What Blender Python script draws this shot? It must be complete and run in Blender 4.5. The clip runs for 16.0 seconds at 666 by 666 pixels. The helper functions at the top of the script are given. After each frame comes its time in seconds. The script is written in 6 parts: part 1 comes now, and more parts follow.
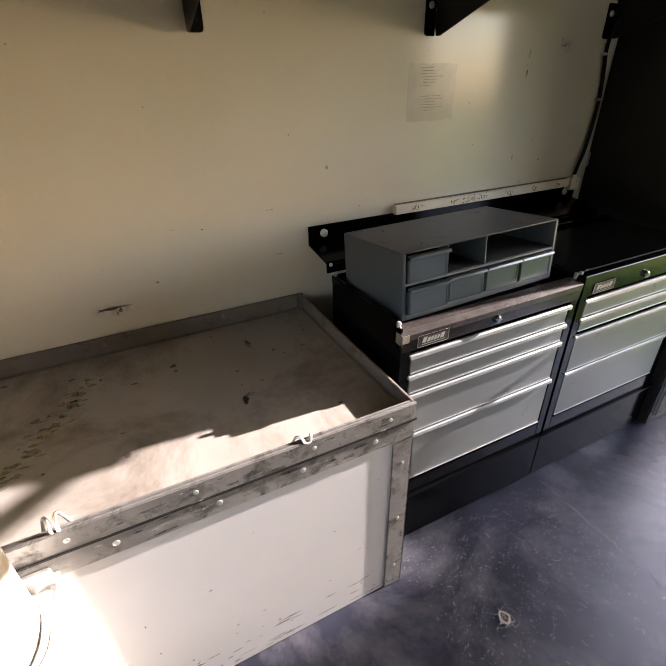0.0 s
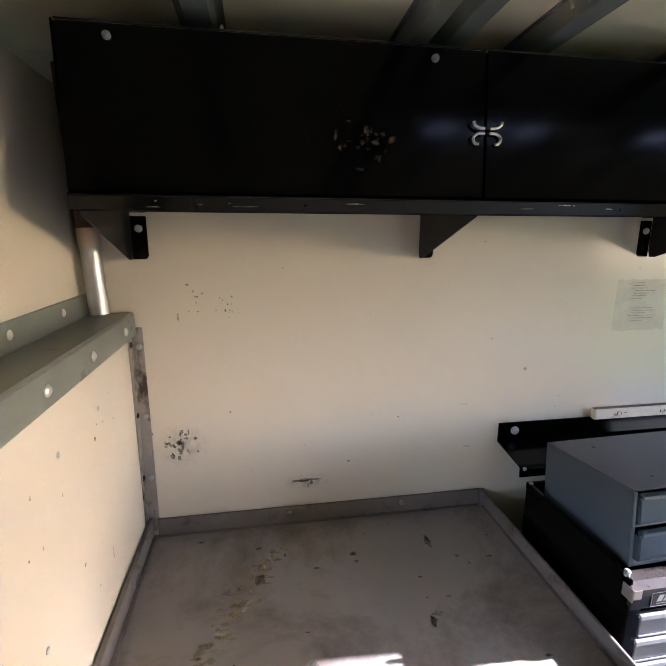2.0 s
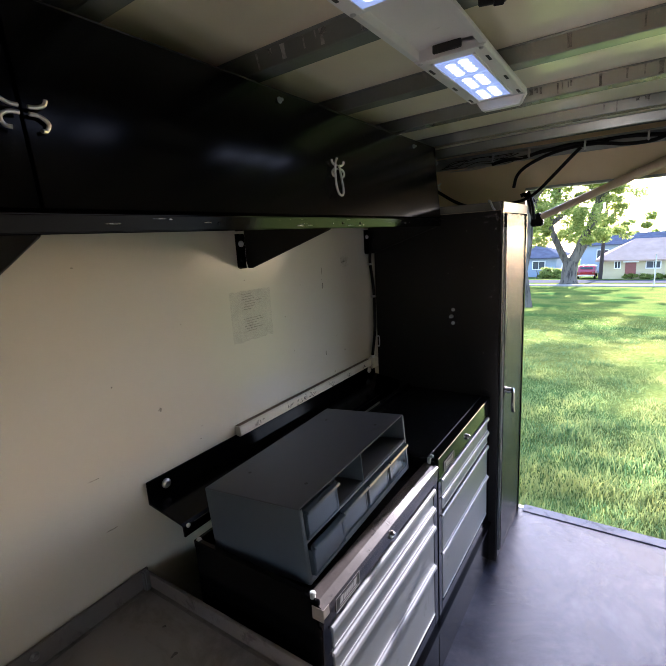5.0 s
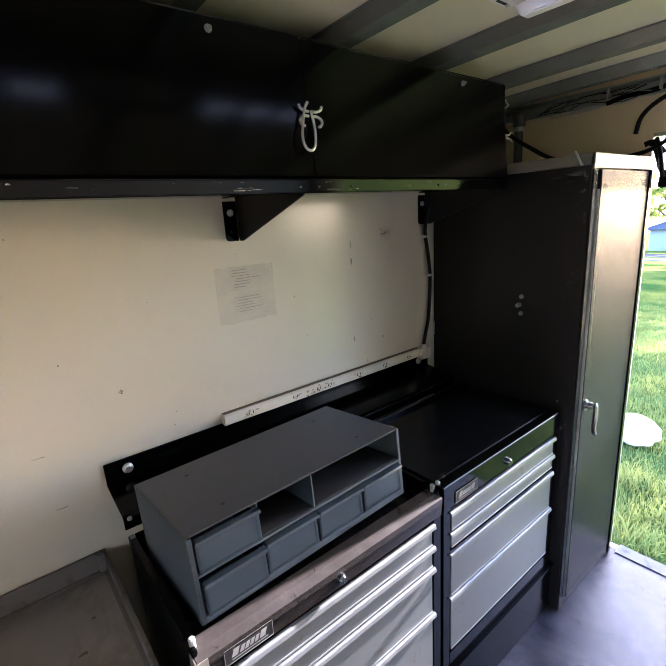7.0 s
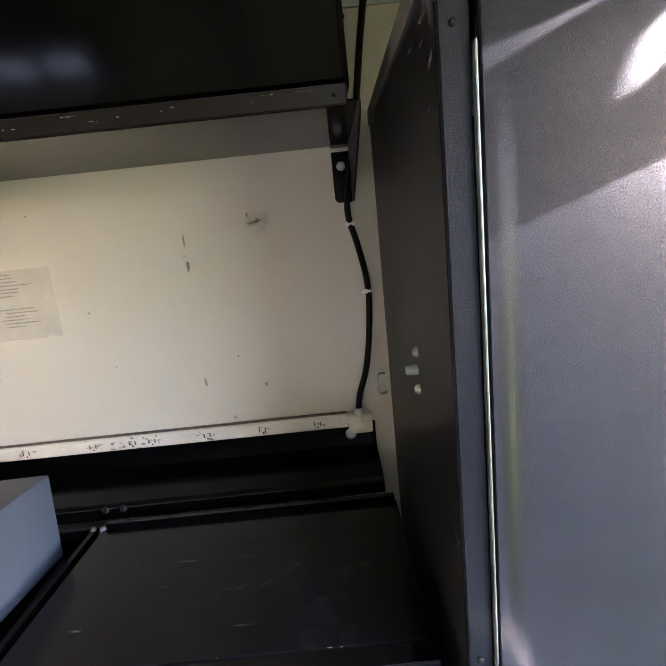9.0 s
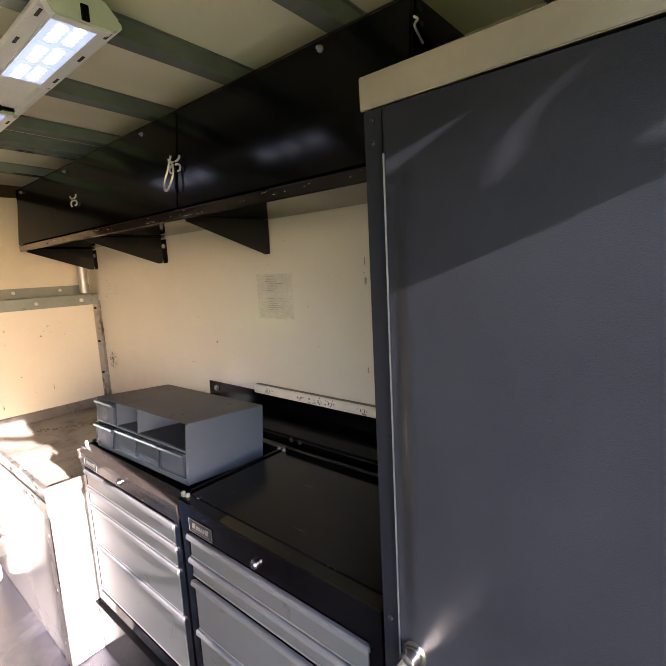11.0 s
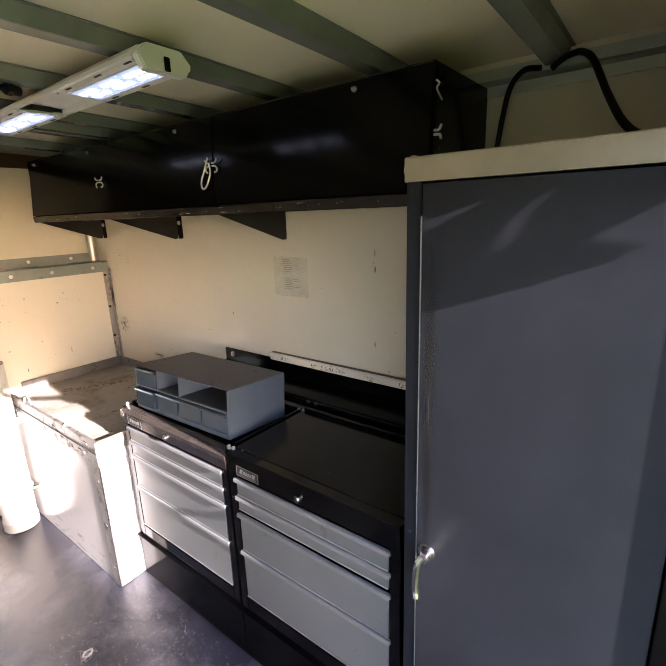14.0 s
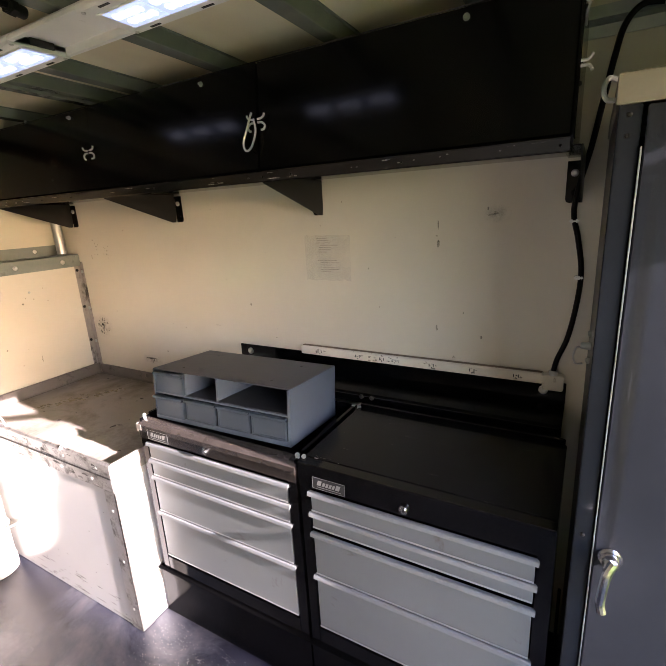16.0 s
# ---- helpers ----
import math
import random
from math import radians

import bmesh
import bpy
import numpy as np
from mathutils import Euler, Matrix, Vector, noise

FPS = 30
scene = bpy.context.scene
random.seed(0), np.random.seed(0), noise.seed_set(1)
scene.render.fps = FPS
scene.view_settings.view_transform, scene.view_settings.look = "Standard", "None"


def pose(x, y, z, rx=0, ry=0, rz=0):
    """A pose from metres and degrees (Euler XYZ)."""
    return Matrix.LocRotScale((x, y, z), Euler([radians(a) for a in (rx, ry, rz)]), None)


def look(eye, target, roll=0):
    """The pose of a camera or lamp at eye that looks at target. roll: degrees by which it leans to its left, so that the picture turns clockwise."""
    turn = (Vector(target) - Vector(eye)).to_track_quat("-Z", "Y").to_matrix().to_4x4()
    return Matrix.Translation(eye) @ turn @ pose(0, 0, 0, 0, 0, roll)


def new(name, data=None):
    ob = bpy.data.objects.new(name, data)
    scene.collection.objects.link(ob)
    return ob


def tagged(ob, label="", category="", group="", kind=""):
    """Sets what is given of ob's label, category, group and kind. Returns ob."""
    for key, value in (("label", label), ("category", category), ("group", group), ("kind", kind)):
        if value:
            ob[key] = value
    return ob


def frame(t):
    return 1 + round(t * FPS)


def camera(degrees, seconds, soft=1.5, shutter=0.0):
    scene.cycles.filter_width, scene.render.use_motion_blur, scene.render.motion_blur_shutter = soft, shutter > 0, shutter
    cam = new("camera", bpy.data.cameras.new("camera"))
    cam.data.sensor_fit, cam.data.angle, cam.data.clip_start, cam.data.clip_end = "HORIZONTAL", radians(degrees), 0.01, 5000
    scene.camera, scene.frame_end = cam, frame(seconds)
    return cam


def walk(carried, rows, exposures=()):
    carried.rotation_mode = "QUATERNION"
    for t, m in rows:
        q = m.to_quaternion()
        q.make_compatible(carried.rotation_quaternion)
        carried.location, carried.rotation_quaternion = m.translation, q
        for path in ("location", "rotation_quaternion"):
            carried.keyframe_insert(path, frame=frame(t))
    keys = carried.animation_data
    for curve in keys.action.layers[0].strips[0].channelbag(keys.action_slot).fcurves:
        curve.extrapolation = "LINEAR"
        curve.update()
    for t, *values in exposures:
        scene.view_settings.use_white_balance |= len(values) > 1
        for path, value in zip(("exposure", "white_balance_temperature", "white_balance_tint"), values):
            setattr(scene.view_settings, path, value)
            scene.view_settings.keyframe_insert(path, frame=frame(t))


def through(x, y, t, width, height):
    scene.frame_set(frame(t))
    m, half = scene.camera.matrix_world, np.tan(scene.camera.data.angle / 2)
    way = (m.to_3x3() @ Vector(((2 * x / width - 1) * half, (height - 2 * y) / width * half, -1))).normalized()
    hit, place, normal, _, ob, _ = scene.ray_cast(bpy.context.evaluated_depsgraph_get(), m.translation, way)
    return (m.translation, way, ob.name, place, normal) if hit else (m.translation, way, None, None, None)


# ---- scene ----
EXPOSURES = [(0, 3.8, 6340, 23), (1.0, 3.88, 5700, 21), (2.0, 4.37, 5350, 28), (2.5, 4.69, 5500, 28), (3.5, 4.81, 5550, 32), (4.2, 4.11, 5500, 31), (5, 3.55, 5600, 26), (7.5, 4.85, 5650, 27), (8.2, 5.27, 5560, 30), (10.5, 4.46, 6400, 30), (12.5, 4.11, 6260, 28), (16, 4.36, 6270, 30)]
cam = camera(73.4, 16.0, 1.1)
PATH = [
    (0, (0.541, -1.376, 1.421), (1.303, 0.178, 0.42), -1.3),
    (0.5, (0.503, -1.375, 1.443), (0.951, 0.324, 0.488), -3.7),
    (1, (0.438, -1.363, 1.476), (0.678, 0.464, 0.698), -2.8),
    (1.5, (0.402, -1.335, 1.54), (0.545, 0.572, 0.956), -1.5),
    (2, (0.354, -1.28, 1.588), (0.677, 0.646, 1.155), 0.2),
    (2.5, (0.387, -1.254, 1.64), (1.018, 0.625, 1.37), 0.3),
    (3, (0.428, -1.282, 1.667), (1.305, 0.507, 1.499), -0.7),
    (3.5, (0.462, -1.285, 1.664), (1.608, 0.349, 1.543), -1.4),
    (4, (0.528, -1.236, 1.661), (1.928, 0.184, 1.499), -1.6),
    (4.5, (0.541, -1.156, 1.635), (2.091, 0.076, 1.349), -2.8),
    (5, (0.5, -1.072, 1.596), (2.124, 0.022, 1.188), -3.4),
    (5.2, (0.487, -1.081, 1.597), (2.103, 0.019, 1.173), -3.2),
    (7.3, (1.164, -1.229, 1.561), (2.259, 0.369, 1.065), -3.7),
    (7.5, (1.317, -1.208, 1.543), (2.342, 0.44, 1.061), -3.7),
    (8, (1.699, -1.131, 1.526), (2.491, 0.654, 1.092), -3.9),
    (8.2, (1.842, -1.082, 1.501), (2.512, 0.754, 1.077), -4.4),
    (10.3, (2.908, -1.119, 1.409), (1.878, 0.572, 1.126), -5.7),
    (10.5, (2.931, -1.146, 1.422), (1.826, 0.5, 1.154), -5.4),
    (11, (2.874, -1.144, 1.458), (1.58, 0.353, 1.168), -3.0),
    (11.5, (2.844, -1.16, 1.496), (1.398, 0.173, 1.13), -0.3),
    (12, (2.853, -1.2, 1.571), (1.385, 0.102, 1.183), -0.5),
    (12.5, (2.891, -1.304, 1.642), (1.466, 0.027, 1.195), -0.4),
    (13, (2.954, -1.375, 1.64), (1.62, 0.028, 1.137), -0.6),
    (13.5, (2.973, -1.398, 1.623), (1.727, 0.077, 1.101), -0.9),
    (14, (2.921, -1.411, 1.612), (1.734, 0.116, 1.102), -2.0),
    (14.5, (2.836, -1.405, 1.582), (1.647, 0.133, 1.111), -2.7),
    (15, (2.742, -1.387, 1.55), (1.569, 0.161, 1.073), -3.3),
    (15.5, (2.579, -1.42, 1.531), (1.514, 0.199, 1.038), -3.7),
    (16, (2.473, -1.481, 1.538), (1.502, 0.185, 1.006), -3.2),
]
walk(cam, [(t, look(eye, target, roll)) for t, eye, target, roll in PATH], EXPOSURES)

# ---- world, sun, exposure ----
SUN_TO = Vector((1.0, -0.060, 0.352)).normalized()      # from the place towards the sun
world = bpy.data.worlds.new("sky")
scene.world = world
world.use_nodes = True
wn = world.node_tree.nodes
sky = wn.new("ShaderNodeTexSky")
sky.sky_type, sky.sun_disc = "NISHITA", False
sky.sun_elevation = math.asin(SUN_TO.z)
sky.sun_rotation = math.atan2(SUN_TO.x, SUN_TO.y)
wn["Background"].inputs["Strength"].default_value = 0.13
world.node_tree.links.new(sky.outputs["Color"], wn["Background"].inputs["Color"])
sun = new("sun", bpy.data.lights.new("sun", "SUN"))
sun.data.energy, sun.data.angle, sun.data.color = 3.6, radians(0.53), (1.0, 0.92, 0.81)
sun.matrix_world = look((40, -4, 15), Vector((40, -4, 15)) - SUN_TO)


# ---- materials ----
def material(name, base, rough=0.5, metal=0.0, big=3.0, fine=60.0, vary=0.12, bump=0.05, rvary=0.15,
             dirt=None, dirt_scale=4.0, dirt_at=0.55, dirt_soft=0.12, spec=0.5, per_object=0.0, stretch=(1, 1, 1), coat=0.0, dirt_rough=0.25, dirt_detail=7.0, coat_rough=0.15):
    """Paint, metal or plastic: base colour varied at two scales, uneven gloss, fine relief and shaped dirt."""
    m = bpy.data.materials.new(name)
    m.use_nodes = True
    n, l = m.node_tree.nodes, m.node_tree.links
    b = n["Principled BSDF"]
    co = n.new("ShaderNodeTexCoord")
    mp = n.new("ShaderNodeMapping")
    mp.inputs["Scale"].default_value = stretch
    l.new(co.outputs["Object"], mp.inputs["Vector"])

    def noise_at(scale, detail=4.0, rough_=0.6, dist=0.0):
        t = n.new("ShaderNodeTexNoise")
        t.inputs["Scale"].default_value, t.inputs["Detail"].default_value = scale, detail
        t.inputs["Roughness"].default_value, t.inputs["Distortion"].default_value = rough_, dist
        l.new(mp.outputs["Vector"], t.inputs["Vector"])
        return t.outputs["Fac"]

    def span(src, a, bb, c, d):
        r = n.new("ShaderNodeMapRange")
        r.inputs[1].default_value, r.inputs[2].default_value, r.inputs[3].default_value, r.inputs[4].default_value = a, bb, c, d
        l.new(src, r.inputs[0])
        return r.outputs[0]

    def mixed(fac, a, bcol, how="MIX"):
        x = n.new("ShaderNodeMix")
        x.data_type, x.blend_type = "RGBA", how
        for sock, v in ((x.inputs[0], fac), (x.inputs[6], a), (x.inputs[7], bcol)):
            if isinstance(v, (int, float)):
                sock.default_value = v
            elif isinstance(v, tuple):
                sock.default_value = (*v[:3], 1)
            else:
                l.new(v, sock)
        return x.outputs[2]

    lo = tuple(c * (1 - vary) for c in base)
    hi = tuple(min(1, c * (1 + vary)) for c in base)
    nb, nf = noise_at(big, 5), noise_at(fine, 3)
    col = mixed(span(nb, 0.0, 1.0, -0.6, 1.6), lo, hi)
    col = mixed(span(nf, 0.1, 0.9, 0, vary * 1.6), col, lo)
    if per_object:
        oi = n.new("ShaderNodeObjectInfo")
        col = mixed(span(oi.outputs["Random"], 0, 1, 0, per_object), col, lo)
    low, high = (max(0.03, rough - rvary), min(0.285, rough + rvary)) if rough < 0.3 else (max(0.32, rough - rvary), min(1, rough + rvary))
    r = span(nb, 0.0, 1.0, low, high)
    if dirt:
        dirt_rough = dirt_rough if rough > 0.3 else 0.0
        nd = noise_at(dirt_scale, dirt_detail, 0.68, 0.4)
        mask = span(nd, dirt_at, dirt_at + dirt_soft, 0, 1)
        col = mixed(mask, col, dirt)
        add = n.new("ShaderNodeMath")
        add.operation, add.use_clamp = "MULTIPLY_ADD", True
        l.new(mask, add.inputs[0])
        add.inputs[1].default_value = dirt_rough
        l.new(r, add.inputs[2])
        r = add.outputs[0]
    l.new(col, b.inputs["Base Color"])
    l.new(r, b.inputs["Roughness"])
    b.inputs["Metallic"].default_value = metal
    b.inputs["Specular IOR Level"].default_value = spec
    b.inputs["Coat Weight"].default_value = coat
    b.inputs["Coat Roughness"].default_value = coat_rough
    if bump:
        bp = n.new("ShaderNodeBump")
        bp.inputs["Strength"].default_value, bp.inputs["Distance"].default_value = bump, 0.004
        l.new(nf, bp.inputs["Height"])
        l.new(bp.outputs["Normal"], b.inputs["Normal"])
    return m


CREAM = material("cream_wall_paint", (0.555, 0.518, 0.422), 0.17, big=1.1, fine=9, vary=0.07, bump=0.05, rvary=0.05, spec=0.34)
# Unseen far wall, paler than CREAM to bounce fill onto the side wall.
FILLCREAM = material("fill_cream_wall_paint", (0.68, 0.63, 0.53), 0.42, big=1.2, fine=12, vary=0.12, bump=0.04)
# Tan raised in brightness to make up for missing bounce light.
REARTAN = material("brightened_tan_paint", (0.78, 0.64, 0.43), 0.22, big=1.1, fine=9, vary=0.08, bump=0.05, rvary=0.05, spec=0.4)
CEILING = material("ceiling_paint", (0.85, 0.775, 0.59), 0.11, big=1.6, fine=5, vary=0.06, bump=0.04, rvary=0.04, spec=0.7, dirt=(0.58, 0.49, 0.33), dirt_scale=1.2, dirt_at=0.45, dirt_soft=0.45, dirt_rough=0.05, dirt_detail=3.0)
BLACK = material("black_gloss_paint", (0.0016, 0.0016, 0.0018), 0.15, big=2.5, fine=240, vary=0.3, bump=0.012, rvary=0.04, spec=0.10)
BLACKSIDE = material("dusty_black_paint", (0.0110, 0.0108, 0.0110), 0.34, big=2.5, fine=160, vary=0.3, bump=0.03, rvary=0.06, spec=0.2)
BLACKTOP = material("worn_black_top", (0.005, 0.005, 0.0055), 0.20, big=3, fine=200, vary=0.5, bump=0.03, rvary=0.08, spec=0.16,
                    dirt=(0.017, 0.0165, 0.016), dirt_scale=5.5, dirt_at=0.46, dirt_soft=0.45, dirt_detail=3.0)
WORN = material("worn_metal_edge", (0.010, 0.009, 0.0085), 0.42, 0.0, big=9, fine=120, vary=0.4, bump=0.08, spec=0.2,
                dirt=(0.10, 0.092, 0.085), dirt_scale=26, dirt_at=0.60, dirt_soft=0.08)
SILVER = material("grey_drawer_paint", (0.128, 0.140, 0.142), 0.37, 0.38, big=3, fine=150, vary=0.09, bump=0.02, rvary=0.04,
                  dirt=(0.085, 0.075, 0.066), dirt_scale=9, dirt_at=0.62, dirt_soft=0.12)
BARE = material("worn_dusty_edge", (0.040, 0.034, 0.031), 0.29, 0.25, big=12, fine=160, vary=0.4, bump=0.06, rvary=0.08, spec=0.6,
                dirt=(0.013, 0.012, 0.012), dirt_scale=30, dirt_at=0.60, dirt_soft=0.08, dirt_rough=0.1)
GLOSS = material("polished_black_lip", (0.002, 0.002, 0.0022), 0.07, big=4, fine=200, vary=0.3, bump=0.02, rvary=0.03, spec=0.28)
# Brown in the worn band's colour stands in for a sunlit reflection.
BROWNBAND = material("worn_band_painted_sheen", (0.024, 0.020, 0.018), 0.20, 0.2, big=9, fine=120, vary=0.4, bump=0.04, rvary=0.06, spec=0.5,
                     dirt=(0.006, 0.006, 0.006), dirt_scale=14, dirt_at=0.56, dirt_soft=0.14)
ALU = material("aluminium_trim", (0.46, 0.47, 0.48), 0.32, 0.85, big=8, fine=180, vary=0.1, bump=0.03, rvary=0.2)
PULL = material("grey_drawer_pull", (0.155, 0.165, 0.172), 0.36, 0.4, big=8, fine=180, vary=0.1, bump=0.02, rvary=0.03)
BAND = material("scuffed_aluminium_band", (0.26, 0.252, 0.24), 0.34, 0.7, big=7, fine=90, vary=0.35, bump=0.10,
                dirt=(0.075, 0.068, 0.060), dirt_scale=17, dirt_at=0.50, dirt_soft=0.16)
GALV = material("galvanised_steel", (0.36, 0.385, 0.365), 0.42, 0.65, big=6, fine=70, vary=0.2, bump=0.05,
                dirt=(0.16, 0.15, 0.12), dirt_scale=9, dirt_at=0.6, dirt_soft=0.15)
BEAM = material("dull_green_grey_beam", (0.19, 0.215, 0.195), 0.36, 0.45, big=6, fine=70, vary=0.2, bump=0.05,
                dirt=(0.09, 0.085, 0.07), dirt_scale=9, dirt_at=0.6, dirt_soft=0.15)
BLUNT = material("scuffed_grey_threshold", (0.10, 0.10, 0.11), 0.5, 0.3, big=9, fine=90, vary=0.25, bump=0.06, dirt=(0.05, 0.05, 0.055), dirt_scale=12, dirt_at=0.52, dirt_soft=0.15)
BOW = material("streaked_bow_paint", (0.33, 0.35, 0.325), 0.24, 0.45, big=7, fine=60, vary=0.16, bump=0.05,
               dirt=(0.42, 0.41, 0.38), dirt_scale=16, dirt_at=0.60, dirt_soft=0.12, stretch=(0.35, 1, 1))
TRIM = material("dirty_cream_trim", (0.66, 0.61, 0.50), 0.42, big=6, fine=60, vary=0.12, bump=0.03,
                dirt=(0.26, 0.21, 0.15), dirt_scale=20, dirt_at=0.62, dirt_soft=0.12)
RIM = material("brown_steel_rim", (0.15, 0.132, 0.115), 0.42, 0.15, big=6, fine=80, vary=0.2, bump=0.05, dirt=(0.06, 0.05, 0.042), dirt_scale=14, dirt_at=0.55, dirt_soft=0.15)
TRAY = material("stained_steel_tray", (0.275, 0.252, 0.225), 0.36, 0.20, big=1.6, fine=40, vary=0.22, bump=0.04,
                dirt=(0.115, 0.092, 0.070), dirt_scale=3.4, dirt_at=0.47, dirt_soft=0.22)
WHITEP = material("white_panel", (0.35, 0.35, 0.348), 0.14, big=2, fine=60, vary=0.05, bump=0.02, rvary=0.1,
                  dirt=(0.42, 0.38, 0.32), dirt_scale=6, dirt_at=0.69, dirt_soft=0.1, coat=0.6, coat_rough=0.10)
WHITEM = material("white_enamel", (0.74, 0.73, 0.70), 0.38, big=5, fine=90, vary=0.05, bump=0.03,
                  dirt=(0.40, 0.37, 0.32), dirt_scale=10, dirt_at=0.68, dirt_soft=0.12)
CAP = material("dusty_cream_metal", (0.165, 0.157, 0.125), 0.42, 0.1, big=6, fine=90, vary=0.2, bump=0.06, spec=0.2,
               dirt=(0.24, 0.20, 0.15), dirt_scale=11, dirt_at=0.6, dirt_soft=0.15)
PVC = material("aged_white_pvc", (0.46, 0.447, 0.41), 0.45, big=4, fine=50, vary=0.08, bump=0.03,
               dirt=(0.33, 0.25, 0.17), dirt_scale=7, dirt_at=0.57, dirt_soft=0.16, stretch=(1, 1, 0.35))
GRIMY = material("grimy_corner_metal", (0.27, 0.25, 0.225), 0.42, 0.3, big=9, fine=60, vary=0.3, bump=0.08,
                 dirt=(0.045, 0.036, 0.027), dirt_scale=15, dirt_at=0.50, dirt_soft=0.14, stretch=(1, 1, 0.5))
GRIME = material("grimy_rim", (0.20, 0.14, 0.09), 0.6, big=30, fine=120, vary=0.4, bump=0.1)
CORD = material("grey_cord", (0.30, 0.285, 0.26), 0.5, big=10, fine=100, vary=0.15, bump=0.03)
PVCIN = material("dusty_pvc_inside", (0.64, 0.58, 0.48), 0.7, big=5, fine=40, vary=0.15, bump=0.04)
SLATE = material("dark_slate_paint", (0.0118, 0.0136, 0.0172), 0.24, big=3.2, fine=1250, vary=0.25, bump=0.32, rvary=0.03, spec=0.06)
BLUEGREY = material("blue_grey_cabinet_paint", (0.052, 0.068, 0.088), 0.40, big=4, fine=160, vary=0.10, bump=0.04, rvary=0.12)
CABTOP = material("dusty_grey_cabinet_top", (0.050, 0.055, 0.068), 0.40, big=4, fine=160, vary=0.16, bump=0.03, rvary=0.10, spec=0.3,
                  dirt=(0.075, 0.078, 0.088), dirt_scale=7, dirt_at=0.58, dirt_soft=0.2)
FIBRE = material("pale_hair", (0.30, 0.29, 0.28), 0.7, big=30, fine=200, vary=0.1, bump=0.0)
BLUESIDE = material("blue_drawer_plastic", (0.036, 0.051, 0.068), 0.20, big=5, fine=120, vary=0.10, bump=0.03, per_object=0.5)
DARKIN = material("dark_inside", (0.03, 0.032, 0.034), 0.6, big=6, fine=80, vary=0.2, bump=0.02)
RUBBER = material("black_cable", (0.004, 0.004, 0.004), 0.5, spec=0.10, big=20, fine=200, vary=0.25, bump=0.05)
STEEL = material("zinc_steel", (0.60, 0.60, 0.58), 0.32, 0.9, big=20, fine=200, vary=0.2, bump=0.04)
CHROME = material("satin_chrome", (0.50, 0.50, 0.50), 0.25, 1.0, big=20, fine=150, vary=0.08, bump=0.02)
BROWN = material("dark_brown_lining", (0.075, 0.032, 0.014), 0.6, big=4, fine=70, vary=0.25, bump=0.05)
TAN = material("tan_pole", (0.60, 0.45, 0.31), 0.5, big=6, fine=90, vary=0.15, bump=0.05, dirt=(0.16, 0.10, 0.07), dirt_scale=8, dirt_at=0.6)
# Blue in the base stands in for sky reflected by the floor.
FLOOR = material("grey_floor_coating", (0.024, 0.025, 0.039), 0.24, big=1.6, fine=420, vary=0.65, bump=0.22, rvary=0.08, spec=0.45,
                 dirt=(0.082, 0.082, 0.094), dirt_scale=2.1, dirt_at=0.47, dirt_soft=0.22, dirt_detail=11.0)
BADGE = material("dull_silver_print", (0.25, 0.25, 0.245), 0.4, 0.4, big=30, fine=200, vary=0.15, bump=0.0)
INK = material("dark_print", (0.008, 0.008, 0.009), 0.6, big=40, fine=200, vary=0.1, bump=0.0)
SEAT = material("dark_seat_fabric", (0.025, 0.026, 0.03), 0.85, big=8, fine=300, vary=0.3, bump=0.2)


def lit_material(name, col, strength):
    m = bpy.data.materials.new(name)
    m.use_nodes = True
    b = m.node_tree.nodes["Principled BSDF"]
    b.inputs["Base Color"].default_value = (*col, 1)
    b.inputs["Roughness"].default_value = 0.3
    b.inputs["Emission Color"].default_value = (*col, 1)
    b.inputs["Emission Strength"].default_value = strength
    return m


LED = lit_material("led_lens", (0.50, 0.64, 1.0), 0.046)
DIODE = lit_material("led_diode", (0.82, 0.89, 1.0), 0.30)


# ---- building helpers ----
def cuboid(bm, x0, x1, y0, y1, z0, z1, bevel=0.0, seg=2):
    x0, x1, y0, y1, z0, z1 = min(x0, x1), max(x0, x1), min(y0, y1), max(y0, y1), min(z0, z1), max(z0, z1)
    t = bmesh.new()
    bmesh.ops.create_cube(t, size=1)
    for v in t.verts:
        v.co = Vector(((x0 + x1) / 2 + v.co.x * (x1 - x0), (y0 + y1) / 2 + v.co.y * (y1 - y0), (z0 + z1) / 2 + v.co.z * (z1 - z0)))
    if bevel:
        bmesh.ops.bevel(t, geom=list(t.edges), offset=bevel, segments=seg, affect="EDGES", clamp_overlap=True)
    return join(bm, t)


def join(bm, t, m=None):
    if m is not None:
        bmesh.ops.transform(t, matrix=m, verts=t.verts)
    me = bpy.data.meshes.new("join")
    t.to_mesh(me)
    t.free()
    bm.from_mesh(me)
    bpy.data.meshes.remove(me)
    return bm


def block(x0, x1, y0, y1, z0, z1, bevel=0.002, seg=2):
    return cuboid(bmesh.new(), x0, x1, y0, y1, z0, z1, bevel, seg)


def extrude(profile, axis, a, b, bevel=0.0):
    """A closed profile of (u, v) pairs drawn along an axis from a to b: x takes (y, z), y takes (x, z), z takes (x, y)."""
    bm = bmesh.new()
    def at(u, v, w):
        return {"x": (w, u, v), "y": (u, w, v), "z": (u, v, w)}[axis]
    lo = [bm.verts.new(at(u, v, a)) for u, v in profile]
    hi = [bm.verts.new(at(u, v, b)) for u, v in profile]
    n = len(profile)
    for i in range(n):
        bm.faces.new((lo[i], lo[(i + 1) % n], hi[(i + 1) % n], hi[i]))
    bm.faces.new(lo[::-1])
    bm.faces.new(hi)
    bmesh.ops.recalc_face_normals(bm, faces=bm.faces)
    if bevel:
        bmesh.ops.bevel(bm, geom=list(bm.edges), offset=bevel, segments=2, affect="EDGES", clamp_overlap=True)
    return bm


